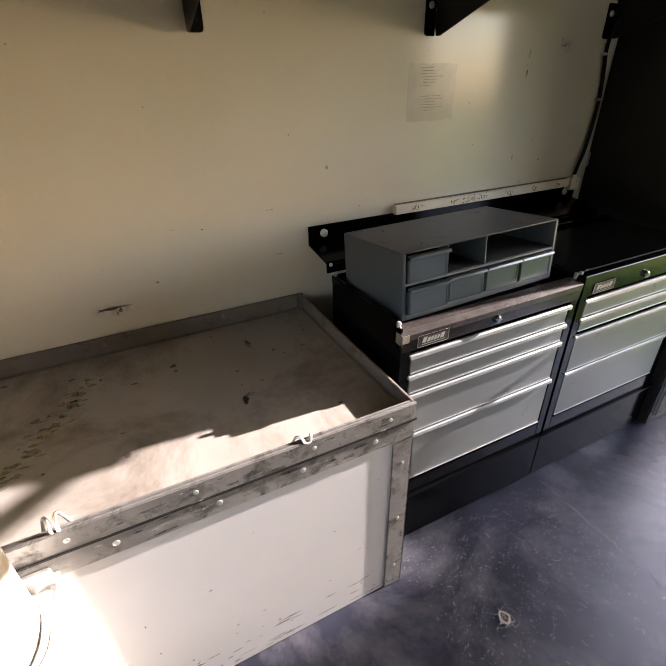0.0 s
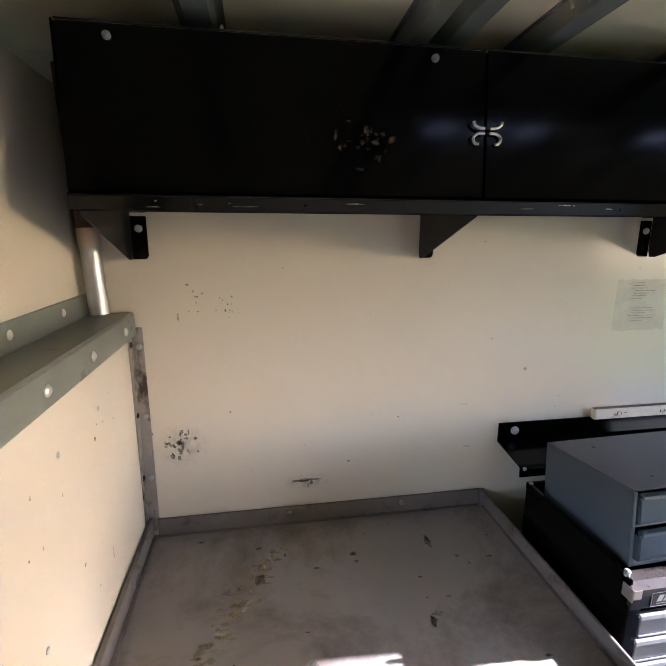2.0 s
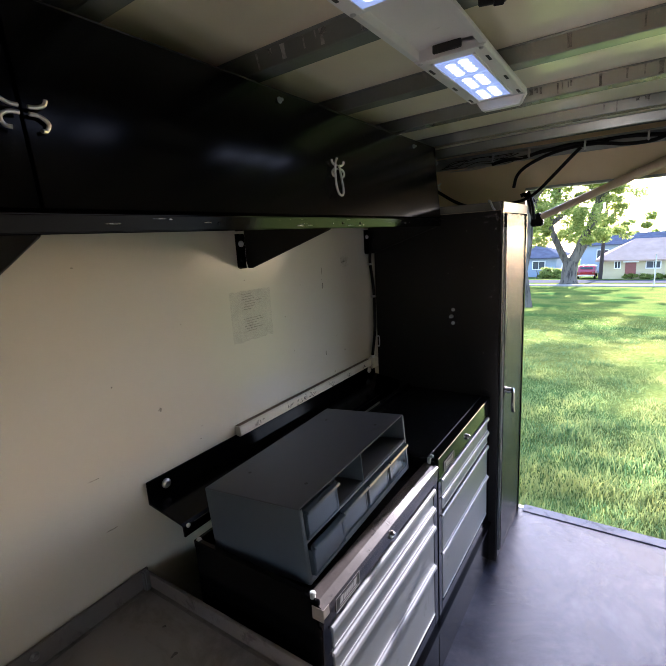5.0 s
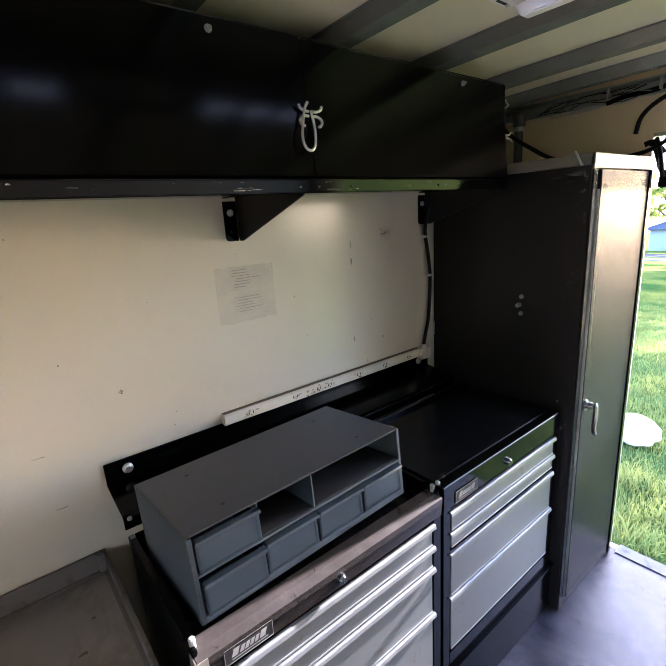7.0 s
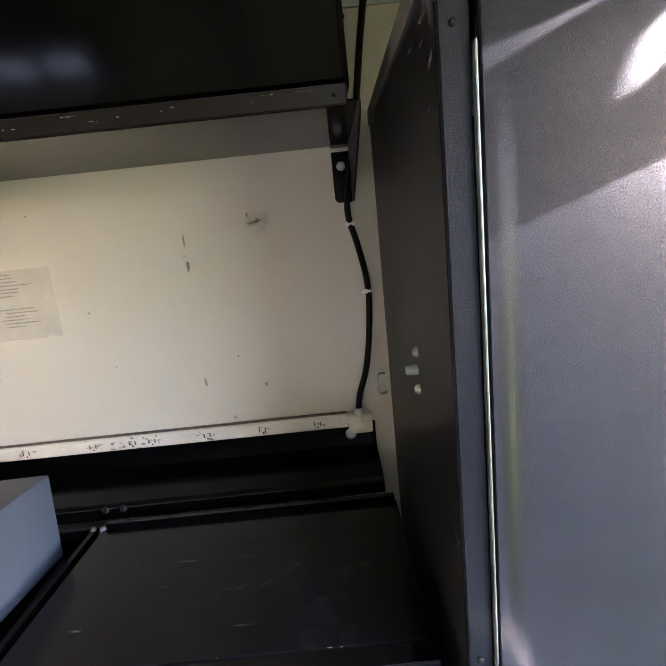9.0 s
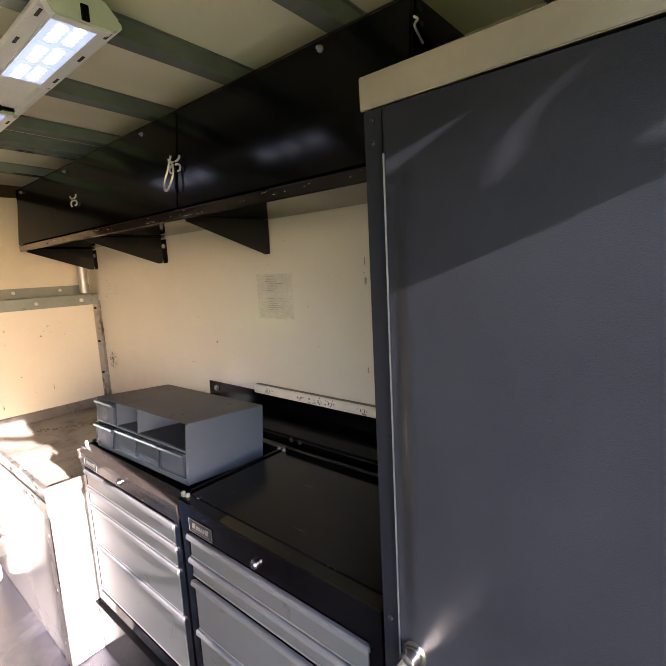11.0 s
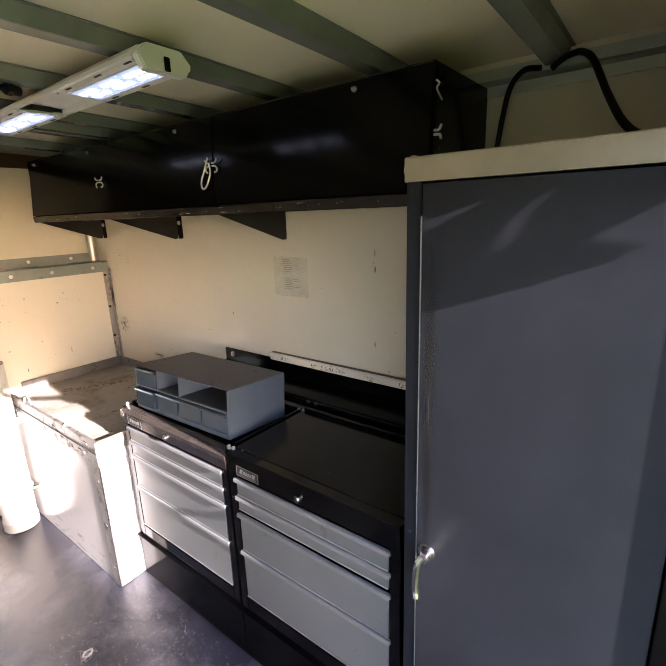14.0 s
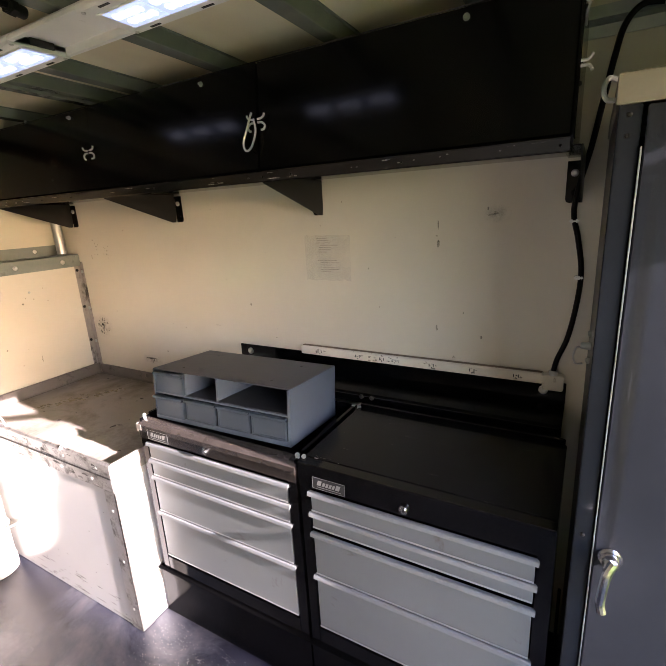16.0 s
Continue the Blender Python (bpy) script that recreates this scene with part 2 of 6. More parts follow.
def rod(p, q, r, r2=None, seg=16, bevel=0.0):
    """A round bar from p to q, tapered to r2."""
    p, q = Vector(p), Vector(q)
    t = bmesh.new()
    bmesh.ops.create_cone(t, cap_ends=True, segments=seg, radius1=r, radius2=r if r2 is None else r2, depth=(q - p).length)
    if bevel:
        bmesh.ops.bevel(t, geom=[e for e in t.edges if len(e.link_faces) == 2 and any(len(f.verts) > 4 for f in e.link_faces)],
                        offset=bevel, segments=2, affect="EDGES")
    m = Matrix.Translation((p + q) / 2) @ (q - p).to_track_quat("Z", "Y").to_matrix().to_4x4()
    bmesh.ops.transform(t, matrix=m, verts=t.verts)
    return t


def smooth_line(points, steps=8):
    pts = [Vector(p) for p in points]
    ext = [2 * pts[0] - pts[1]] + pts + [2 * pts[-1] - pts[-2]]
    out = []
    for i in range(len(pts) - 1):
        a, b, c, d = ext[i:i + 4]
        for s in range(steps):
            u = s / steps
            out.append(0.5 * ((2 * b) + (c - a) * u + (2 * a - 5 * b + 4 * c - d) * u * u + (3 * b - a - 3 * c + d) * u ** 3))
    return out + [pts[-1]]


def hose(points, r, steps=8, seg=8, wobble=0.0):
    """A bent wire, cable or hose through the points."""
    line = smooth_line(points, steps)
    bm = bmesh.new()
    rings, side = [], None
    for i, p in enumerate(line):
        way = (line[min(i + 1, len(line) - 1)] - line[max(i - 1, 0)]).normalized()
        if side is None:
            side = way.orthogonal().normalized()
        side = (side - way * side.dot(way)).normalized()
        up = way.cross(side)
        off = Vector((noise.noise(p * 9), noise.noise(p * 9 + Vector((7, 0, 0))), noise.noise(p * 9 + Vector((0, 7, 0))))) * wobble
        rings.append([bm.verts.new(p + off + (side * math.cos(a) + up * math.sin(a)) * r)
                      for a in (2 * math.pi * k / seg for k in range(seg))])
    for a, b in zip(rings, rings[1:]):
        for k in range(seg):
            bm.faces.new((a[k], a[(k + 1) % seg], b[(k + 1) % seg], b[k]))
    bm.faces.new(rings[0][::-1])
    bm.faces.new(rings[-1])
    return bm


def screw_head(p, way, r=0.008, h=0.005):
    """A domed screw head that sits at p and points along way."""
    p, way = Vector(p), Vector(way).normalized()
    bm = rod(p - way * 0.001, p + way * h * 0.5, r, seg=14)
    join(bm, rod(p + way * h * 0.5, p + way * h, r, r * 0.55, seg=14))
    return bm


def merged(*bms):
    out = bmesh.new()
    for b in bms:
        join(out, b)
    return out


def sheet_with_holes(x0, x1, y0, y1, holes, place):
    """A rectangle cut into cells so that the holes stay open; place(u, v, side) gives both faces."""
    us = sorted({x0, x1, *[h[0] for h in holes], *[h[1] for h in holes]})
    vs = sorted({y0, y1, *[h[2] for h in holes], *[h[3] for h in holes]})
    bm = bmesh.new()
    for a, b in zip(us, us[1:]):
        for c, d in zip(vs, vs[1:]):
            u, v = (a + b) / 2, (c + d) / 2
            if not any(h[0] < u < h[1] and h[2] < v < h[3] for h in holes):
                p, q = Vector(place(a, c, 0)), Vector(place(b, d, 1))
                cuboid(bm, p.x, q.x, p.y, q.y, p.z, q.z)
    bmesh.ops.remove_doubles(bm, verts=bm.verts, dist=1e-5)
    inner = [f for f in bm.faces if any(f is not g and set(f.verts) == set(g.verts) for v in f.verts for g in v.link_faces)]
    bmesh.ops.delete(bm, geom=inner, context="FACES")
    bmesh.ops.recalc_face_normals(bm, faces=bm.faces)
    return bm


def made(name, bm, mat, smooth=False):
    me = bpy.data.meshes.new(name)
    bm.to_mesh(me)
    bm.free()
    me.materials.append(mat)
    if smooth:
        for p in me.polygons:
            p.use_smooth = True
        me.set_sharp_from_angle(angle=radians(35))
    return new(name, me)


def thing(name, base, label, category, group="", kind=""):
    """An empty at the base of a thing; its parts are built in world places."""
    ob = new(name)
    ob.empty_display_size = 0.05
    ob.matrix_basis = Matrix.Translation(base)
    return tagged(ob, label, category, group, kind)


def part(name, bm, mat, parent, label="", smooth=True):
    ob = made(name, bm, mat, smooth)
    ob.parent = parent
    if parent.parent is None and parent.type == "EMPTY":
        ob.matrix_parent_inverse = parent.matrix_basis.inverted()
    return tagged(ob, label) if label else ob


def setting(name, bm, mat, label, category, smooth=False):
    return tagged(made(name, bm, mat, smooth), label, category, kind="structure")


# ---- the structure ----
X1, YB, H = 3.02, -2.2, 2.03      # rear plane, far side wall, roof skin


def camber(y):
    """Height of the underside of the roof bows at y."""
    return 1.974 + 0.022 * (1 - ((y + 1.1) / 1.1) ** 2)


setting("floor", block(-0.02, X1, YB, 0.0, -0.06, 0.0, 0.003), FLOOR, "dusty dark grey textured floor coating of the truck body", "floor")
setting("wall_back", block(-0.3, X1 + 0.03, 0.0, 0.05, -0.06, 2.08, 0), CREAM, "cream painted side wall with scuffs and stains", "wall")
setting("wall_front", block(-0.3, X1 + 0.03, YB - 0.05, YB, -0.06, 2.08, 0), FILLCREAM, "plain cream side wall, unseen, brightened to bounce fill light", "wall")
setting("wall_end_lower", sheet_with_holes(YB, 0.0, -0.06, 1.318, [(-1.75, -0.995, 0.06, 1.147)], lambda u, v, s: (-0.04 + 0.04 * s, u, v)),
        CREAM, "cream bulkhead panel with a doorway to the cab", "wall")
bm = sheet_with_holes(YB, 0.0, 1.36, 1.925, [(-1.75, -0.835, 1.52, 1.926)], lambda u, v, s: (-0.12 + 0.02 * s, u, v))
# rounded lower corner of the cut-out
arc = [(-0.834, 1.518)] + [(-0.835 - 0.06 + 0.06 * math.cos(a), 1.52 + 0.06 - 0.06 * math.sin(a)) for a in (math.pi / 2 * k / 6 for k in range(7))]
join(bm, extrude([(u, v) for u, v in arc], "x", -0.12, -0.1))
setting("wall_end_upper", bm, CREAM, "cream upper bulkhead panel with a cut-out beside the roof", "wall")
setting("bulkhead_lining", block(-0.30, -0.26, YB, 0.0, 1.3, 2.08, 0), BROWN, "dark brown lining behind the bulkhead cut-out", "wall")
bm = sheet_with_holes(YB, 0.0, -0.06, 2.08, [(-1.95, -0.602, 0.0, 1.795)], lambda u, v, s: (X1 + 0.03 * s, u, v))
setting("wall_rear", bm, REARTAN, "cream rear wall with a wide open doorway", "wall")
bm = bmesh.new()
N = 16
for i in range(N):
    ya, yb = YB * i / N, YB * (i + 1) / N
    za, zb = camber(ya) + 0.038, camber(yb) + 0.038
    vs = [bm.verts.new(c) for c in ((-0.3, ya, za), (X1 + 0.03, ya, za), (X1 + 0.03, yb, zb), (-0.3, yb, zb),
                                     (-0.3, ya, za + 0.03), (X1 + 0.03, ya, za + 0.03), (X1 + 0.03, yb, zb + 0.03), (-0.3, yb, zb + 0.03))]
    bm.faces.new((vs[0], vs[3], vs[2], vs[1]))
    bm.faces.new((vs[4], vs[5], vs[6], vs[7]))
bmesh.ops.remove_doubles(bm, verts=bm.verts, dist=1e-5)
setting("ceiling", bm, CEILING, "cream painted roof skin of the truck body", "ceiling", True)


def roof_bow(x, w=0.056):
    """A hat-section bow across the roof."""
    bm = bmesh.new()
    pr = [(-w / 2 - 0.014, 0.0375), (-w / 2 - 0.014, 0.035), (-w / 2 - 0.004, 0.035), (-w / 2 + 0.006, 0.002), (-w / 2 + 0.009, 0.0), (w / 2 - 0.009, 0.0),
          (w / 2 - 0.006, 0.002), (w / 2 + 0.004, 0.035), (w / 2 + 0.014, 0.035), (w / 2 + 0.014, 0.0375)]
    rows = []
    for i in range(N + 1):
        y = -0.002 + (YB + 0.004) * i / N
        rows.append([bm.verts.new((x + u, y, camber(y) + v)) for u, v in pr])
    for a, b in zip(rows, rows[1:]):
        for k in range(len(pr)):
            bm.faces.new((a[k], a[(k + 1) % len(pr)], b[(k + 1) % len(pr)], b[k]))
    bm.faces.new(rows[0])
    bm.faces.new(rows[-1][::-1])
    bmesh.ops.recalc_face_normals(bm, faces=bm.faces)
    return tagged(made("roof_bow", bm, BOW), "galvanised hat-section roof bow with streaked paint", "roof beam", "roof bows", "structure")


for x, w in ((0.257, 0.066), (0.706, 0.056), (0.785, 0.056), (0.988, 0.064), (1.394, 0.064), (1.806, 0.064), (2.195, 0.066), (2.598, 0.062), (2.905, 0.06)):
    roof_bow(x, w)


def bow_drips(x, w, y0, y1, n, mat, label, seed):
    """Paint runs down the side of a bow: thin strips that follow its slope."""
    rnd = random.Random(seed)
    bm = bmesh.new()
    for _ in range(n):
        y = rnd.uniform(y0, y1)
        wd, top, low = 0.0015 + 0.004 * rnd.random() ** 2, 0.034, 0.034 - 0.032 * rnd.random() ** 0.5
        ring = []
        for k, u in enumerate((0, 0.5, 1, 1, 0.5, 0)):
            z = low + (top - low) * u
            wide = wd * (1.3 if u < 0.1 else 0.6 + 0.8 * u) * (1 if k < 3 else -1)
            ring.append(bm.verts.new((x - w / 2 + 0.006 - 0.010 * (z - 0.002) / 0.033 - 0.0007, y + wide, camber(y) + z)))
        bm.faces.new(ring)
    tagged(made("paint_runs", bm, mat), label, "paint runs", kind="stuff")


setting("trim_rail_back", extrude([(-0.002, 1.922), (-0.006, 1.922), (-0.007, 1.950), (-0.016, 1.958), (-0.030, 1.960), (-0.030, 1.966), (-0.010, 1.968), (-0.008, 1.995), (-0.002, 1.995)], "x", -0.1, X1 - 0.002),
        GALV, "galvanised roof rail along the top of the wall", "rail")
setting("trim_rail_rear", extrude([(X1 - 0.002, 1.93), (X1 - 0.012, 1.932), (X1 - 0.016, 1.97), (X1 - 0.05, 1.975), (X1 - 0.05, 1.982), (X1 - 0.002, 1.985)], "y", -0.01, YB + 0.01),
        GALV, "dull metal roof rail above the rear doorway", "rail")
setting("trim_threshold", extrude([(X1 - 0.03, 0.001), (X1 + 0.03, 0.001), (X1 + 0.034, -0.05), (X1 + 0.038, -0.05), (X1 + 0.036, 0.006), (X1 - 0.03, 0.005)], "y", -0.64, -1.94),
        BLUNT, "worn metal threshold strip of the rear doorway", "trim")
setting("trim_header", merged(block(X1 - 0.012, X1 + 0.04, -0.602, -1.95, 1.783, 1.795, 0.002), block(X1 - 0.008, X1 + 0.036, -0.6015, -0.6035, 0.004, 1.783, 0.0008)),
        GALV, "metal edging round the rear doorway", "trim")
# bulkhead ledge: a Z-shaped galvanised beam
setting("trim_bulkhead_beam", extrude([(-0.1, 1.432), (-0.095, 1.432), (-0.094, 1.375), (0.012, 1.379), (0.017, 1.374), (0.017, 1.313), (0.012, 1.313),
                                        (0.009, 1.368), (-0.1, 1.366)], "y", -0.004, YB + 0.004, 0.0012),
        BEAM, "galvanised Z-section beam across the bulkhead", "beam")
for y in (-0.10, -0.335, -0.541, -0.76, -0.98, -1.3, -1.7):
    part("screw", screw_head((0.016, y, 1.343), (1, 0, 0), 0.011, 0.007), STEEL, bpy.data.objects["trim_bulkhead_beam"])
    part("screw", screw_head((-0.096, y - 0.07, 1.407), (1, 0, 0), 0.010, 0.006), STEEL, bpy.data.objects["trim_bulkhead_beam"])
corner = setting("trim_corner_angle", merged(block(0.001, 0.034, -0.005, -0.001, 0.70, 1.335, 0.001), block(0.001, 0.005, -0.034, -0.004, 0.70, 1.335, 0.001)),
                 GRIMY, "dirty galvanised corner angle between bulkhead and side wall", "trim")
for z in (1.28, 1.075, 0.88):
    part("screw", screw_head((0.022, -0.005, z), (0, -1, 0), 0.009, 0.006), GALV, corner)
    part("screw", screw_head((0.005, -0.024, z + 0.01), (1, 0, 0), 0.008, 0.005), WORN, corner)
pipe = setting("corner_pipe", rod((-0.055, -0.05, 1.383), (-0.075, -0.05, 1.97), 0.024, seg=20), ALU, "dull white conduit pipe standing in the bulkhead corner", "pipe", True)
def along_pipe(z):
    return (-0.055 - 0.02 * (z - 1.383) / 0.587, -0.05, z)


part("joint", rod(along_pipe(1.555), along_pipe(1.600), 0.0265, seg=20, bevel=0.002), TAN, pipe, "tan pipe joint")
part("sleeve", rod(along_pipe(1.601), along_pipe(1.968), 0.0256, seg=20), BROWN, pipe, "dark brown pipe sleeve")
post = setting("corner_post", merged(rod((2.984, -0.088, 0.004), (2.984, -0.088, 1.885), 0.019, seg=24), rod((2.984, -0.088, 1.904), (2.984, -0.088, 1.955), 0.026, seg=20)), BLUNT, "dull grey corner post with a metal collar under the roof", "post", True)
part("collar", rod((2.984, -0.088, 1.885), (2.984, -0.088, 1.904), 0.023, seg=24, bevel=0.003), ALU, post, "bright metal collar")
for y, z in ((-0.497, 1.21), (-0.289, 1.214), (-0.70, 1.19), (-0.93, 1.225), (-0.62, 0.93)):
    tagged(made("wall_plug", screw_head((0.0, y, z), (1, 0, 0), 0.006, 0.003), GALV, True), "round metal plug set in the cream bulkhead", "plug", "bulkhead plugs")
# doorway to the cab: frame, sill, latch
cab = thing("cab_door_frame", (0.0, -1.3, 0.0), "cream painted metal frame of the low cab doorway", "door frame")
part("jamb", block(0.001, 0.02, -0.995, -0.93, 0.02, 1.19, 0.003), WHITEM, cab)
part("jamb", block(0.001, 0.02, -1.75, -1.81, 0.02, 1.19, 0.003), WHITEM, cab)
part("head", block(0.001, 0.02, -0.995, -1.75, 1.147, 1.19, 0.003), WHITEM, cab)
part("sill", block(0.001, 0.05, -0.90, -1.81, 0.0, 0.055, 0.004), BAND, cab)
part("inner_strip", block(-0.03, 0.012, -0.998, -1.012, 0.062, 1.145, 0.002), GALV, cab)
part("latch", block(0.02, 0.034, -0.945, -0.985, 1.152, 1.172, 0.002), RUBBER, cab)
for z in (0.10, 0.45, 0.80, 1.10):
    part("screw", screw_head((0.02, -0.955, z), (1, 0, 0), 0.008, 0.005), STEEL, cab)
# cab behind the doorway
bm = merged(block(-1.9, -0.305, YB, -0.55, -0.10, -0.06, 0), block(-1.9, -0.31, YB - 0.04, YB, -0.06, 0.75, 0), block(-1.9, -0.31, -0.55, -0.5, -0.06, 2.0, 0),
            block(-1.94, -1.9, YB, -0.5, -0.06, 0.82, 0), block(-1.94, -0.305, YB - 0.04, -0.5, 1.55, 1.6, 0))
setting("cab_shell", bm, SEAT, "dark trimmed inside of the driver's cab", "cab")
seat = thing("cab_seat", (-0.75, -1.25, -0.06), "dark fabric cab seat seen through the low doorway", "seat")
part("cushion", block(-1.0, -0.5, -1.5, -1.0, 0.02, 0.30, 0.05, 3), SEAT, seat)
part("backrest", block(-0.52, -0.38, -1.48, -1.02, 0.22, 0.72, 0.05, 3), SEAT, seat)
part("base", block(-0.95, -0.5, -1.42, -1.08, -0.06, 0.04, 0.01), RUBBER, seat)
tagged(made("plastic_bottle", merged(rod((-0.33, -1.08, 0.30), (-0.33, -1.08, 0.46), 0.045, bevel=0.01), rod((-0.33, -1.08, 0.46), (-0.33, -1.08, 0.52), 0.045, 0.018),
     rod((-0.33, -1.08, 0.52), (-0.33, -1.08, 0.55), 0.018), rod((-0.33, -1.08, -0.06), (-0.33, -1.08, 0.30), 0.03)), WHITEM, True), "white plastic jug in the cab beside the seat", "jug")


# ---- bench box with tray ----
def bench_box():
    t = thing("bench_box", (0.55, -0.35, 0.0), "white panelled bench box with stained steel tray top and aluminium edging", "bench")
    part("front_panel", block(0.02, 1.088, -0.694, -0.680, 0.003, 0.672, 0.002), WHITEP, t, "glossy white front panel", False)
    part("side_panel", block(1.076, 1.090, -0.679, -0.004, 0.003, 0.672, 0.002), WHITEP, t, "white side panel", False)
    part("tray_floor", block(0.018, 1.086, -0.678, -0.006, 0.674, 0.686, 0.001), TRAY, t, "brown stained steel tray floor", False)
    part("back_rim", merged(block(0.03, 1.092, -0.012, -0.004, 0.686, 0.742, 0.0015), block(0.03, 1.09, -0.022, -0.012, 0.686, 0.689, 0.001)), RIM, t)
    part("side_rim", merged(block(1.086, 1.094, -0.690, -0.006, 0.66, 0.731, 0.0015), block(1.076, 1.086, -0.690, -0.02, 0.686, 0.689, 0.001)), RIM, t)
    part("left_rim", merged(block(0.004, 0.016, -0.60, -0.006, 0.676, 0.745, 0.0015), block(0.016, 0.026, -0.60, -0.02, 0.686, 0.689, 0.001)), RIM, t)
    part("front_band", merged(block(0.10, 1.096, -0.700, -0.690, 0.622, 0.729, 0.002), block(0.10, 1.085, -0.690, -0.682, 0.686, 0.729, 0.001)), BAND, t, "scuffed aluminium edge band")
    part("band_lip", block(0.10, 1.097, -0.7035, -0.7005, 0.676, 0.682, 0.001), WORN, t)
    part("corner_strip", merged(block(1.035, 1.0955, -0.6985, -0.6945, 0.004, 0.62, 0.001), block(1.0905, 1.0955, -0.6985, -0.640, 0.004, 0.66, 0.001)), BAND, t, "aluminium corner strip")
    for x in (0.19, 0.40, 0.60, 0.79, 0.98):
        part("rivet", screw_head((x, -0.700, 0.652), (0, -1, 0), 0.007, 0.0022), STEEL, t)
    for x in (0.33, 0.56, 0.82, 1.02):
        part("rivet", screw_head((x, -0.7, 0.705), (0, -1, 0), 0.006, 0.002), STEEL, t)
    for z in (0.10, 0.32, 0.54):
        part("rivet", screw_head((1.065, -0.6985, z), (0, -1, 0), 0.006, 0.002), STEEL, t)
    for x in (0.43, 0.80):
        part("rivet", screw_head((x, -0.012, 0.722), (0, -1, 0), 0.010, 0.008), BAND, t)
    part("rim_clip", block(1.068, 1.084, -0.03, -0.012, 0.686, 0.746, 0.004), BAND, t)
    # bent wire loops that stand on the front edge
    for x in (0.317,):
        part("wire_loop", hose([(x - 0.028, -0.666, 0.687), (x - 0.014, -0.675, 0.748), (x - 0.006, -0.685, 0.752), (x - 0.004, -0.694, 0.727),
                                (x + 0.006, -0.694, 0.727), (x + 0.006, -0.685, 0.754), (x + 0.014, -0.676, 0.752), (x + 0.03, -0.666, 0.687)], 0.0035, 5), STEEL, t, "bent wire loop")
    part("wire_loop", hose([(0.772, -0.668, 0.688), (0.785, -0.678, 0.732), (0.795, -0.688, 0.736), (0.80, -0.699, 0.728), (0.812, -0.699, 0.728), (0.818, -0.688, 0.738), (0.828, -0.674, 0.690)], 0.0032, 5), STEEL, t, "bent wire loop")
    part("cable_bracket", merged(block(0.235, 0.29, -0.712, -0.700, 0.612, 0.66, 0.003), block(0.262, 0.30, -0.735, -0.700, 0.635, 0.641, 0.002),
                                 rod((0.287, -0.727, 0.615), (0.287, -0.727, 0.642), 0.011, bevel=0.002)), STEEL, t)
    return t


bench_box()


# ---- white tube by the bulkhead ----
def storage_tube():
    cx, cy, r, w, h = 0.196, -0.793, 0.080, 0.006, 0.934
    t = thing("storage_tube", (cx, cy, 0.0), "aged white plastic tube standing open beside the bench", "tube")
    bm = bmesh.new()
    n = 40
    rows = []
    prof = [(r, 0.0), (r + 0.004, 0.004), (r + 0.004, 0.055), (r, 0.06), (r, h - 0.002), (r - 0.001, h), (r - w, h), (r - w, 0.02), (0.001, 0.02)]
    for rr, z in prof:
        rows.append([bm.verts.new((cx + rr * math.cos(2 * math.pi * k / n), cy + rr * math.sin(2 * math.pi * k / n),
                                   z + (0.002 * noise.noise(Vector((k * 0.9, 0, 3))) if z > h - 0.01 else 0))) for k in range(n)])
    for a, b in zip(rows[:7], rows[1:7]):
        for k in range(n):
            bm.faces.new((a[k], a[(k + 1) % n], b[(k + 1) % n], b[k]))
    bm.faces.new(rows[0][::-1])
    part("wall", bm, PVC, t)
    bm = bmesh.new()
    rows = [[bm.verts.new((cx + (r - w - 0.0005) * math.cos(2 * math.pi * k / n) * s, cy + (r - w - 0.0005) * math.sin(2 * math.pi * k / n) * s, z)) for k in range(n)]
            for s, z in ((1, h - 0.012), (1, 0.03), (0.02, 0.03))]
    for a, b in zip(rows, rows[1:]):
        for k in range(n):
            bm.faces.new((a[k], b[k], b[(k + 1) % n], a[(k + 1) % n]))
    part("inside", bm, PVCIN, t, "dusty brown inside")
    ring = [(cx + (r - 0.003) * math.cos(a), cy + (r - 0.003) * math.sin(a), h - 0.0005) for a in (2 * math.pi * k / 24 for k in range(25))]
    part("rim_wear", hose(ring, 0.0030, 2, 6), GRIME, t, "grimy chipped rim")
    for z in (0.225, 0.602):
        ring = [(cx + (r + 0.005) * math.cos(a), cy + (r + 0.005) * math.sin(a), z) for a in (2 * math.pi * k / 20 for k in range(21))]
        part("cord", hose(ring, 0.0045, 3, 6), CORD, t, "grey cord tied round the tube")
    part("cord", hose([(0.290, -0.728, 0.640), (0.302, -0.752, 0.655), (0.288, -0.798, 0.648), (0.266, -0.846, 0.626), (0.222, -0.878, 0.611), (0.160, -0.873, 0.606), (0.112, -0.828, 0.604)], 0.0050, 8), CORD, t, "grey cord led to the bench bracket")
    part("cord", hose([(0.262, -0.852, 0.232), (0.285, -0.800, 0.236), (0.300, -0.745, 0.238), (0.314, -0.700, 0.242)], 0.0045, 6), CORD, t, "grey cord led to the bench front")
    part("cord_clip", block(0.304, 0.326, -0.706, -0.694, 0.232, 0.252, 0.003), STEEL, t)
    return t


storage_tube()


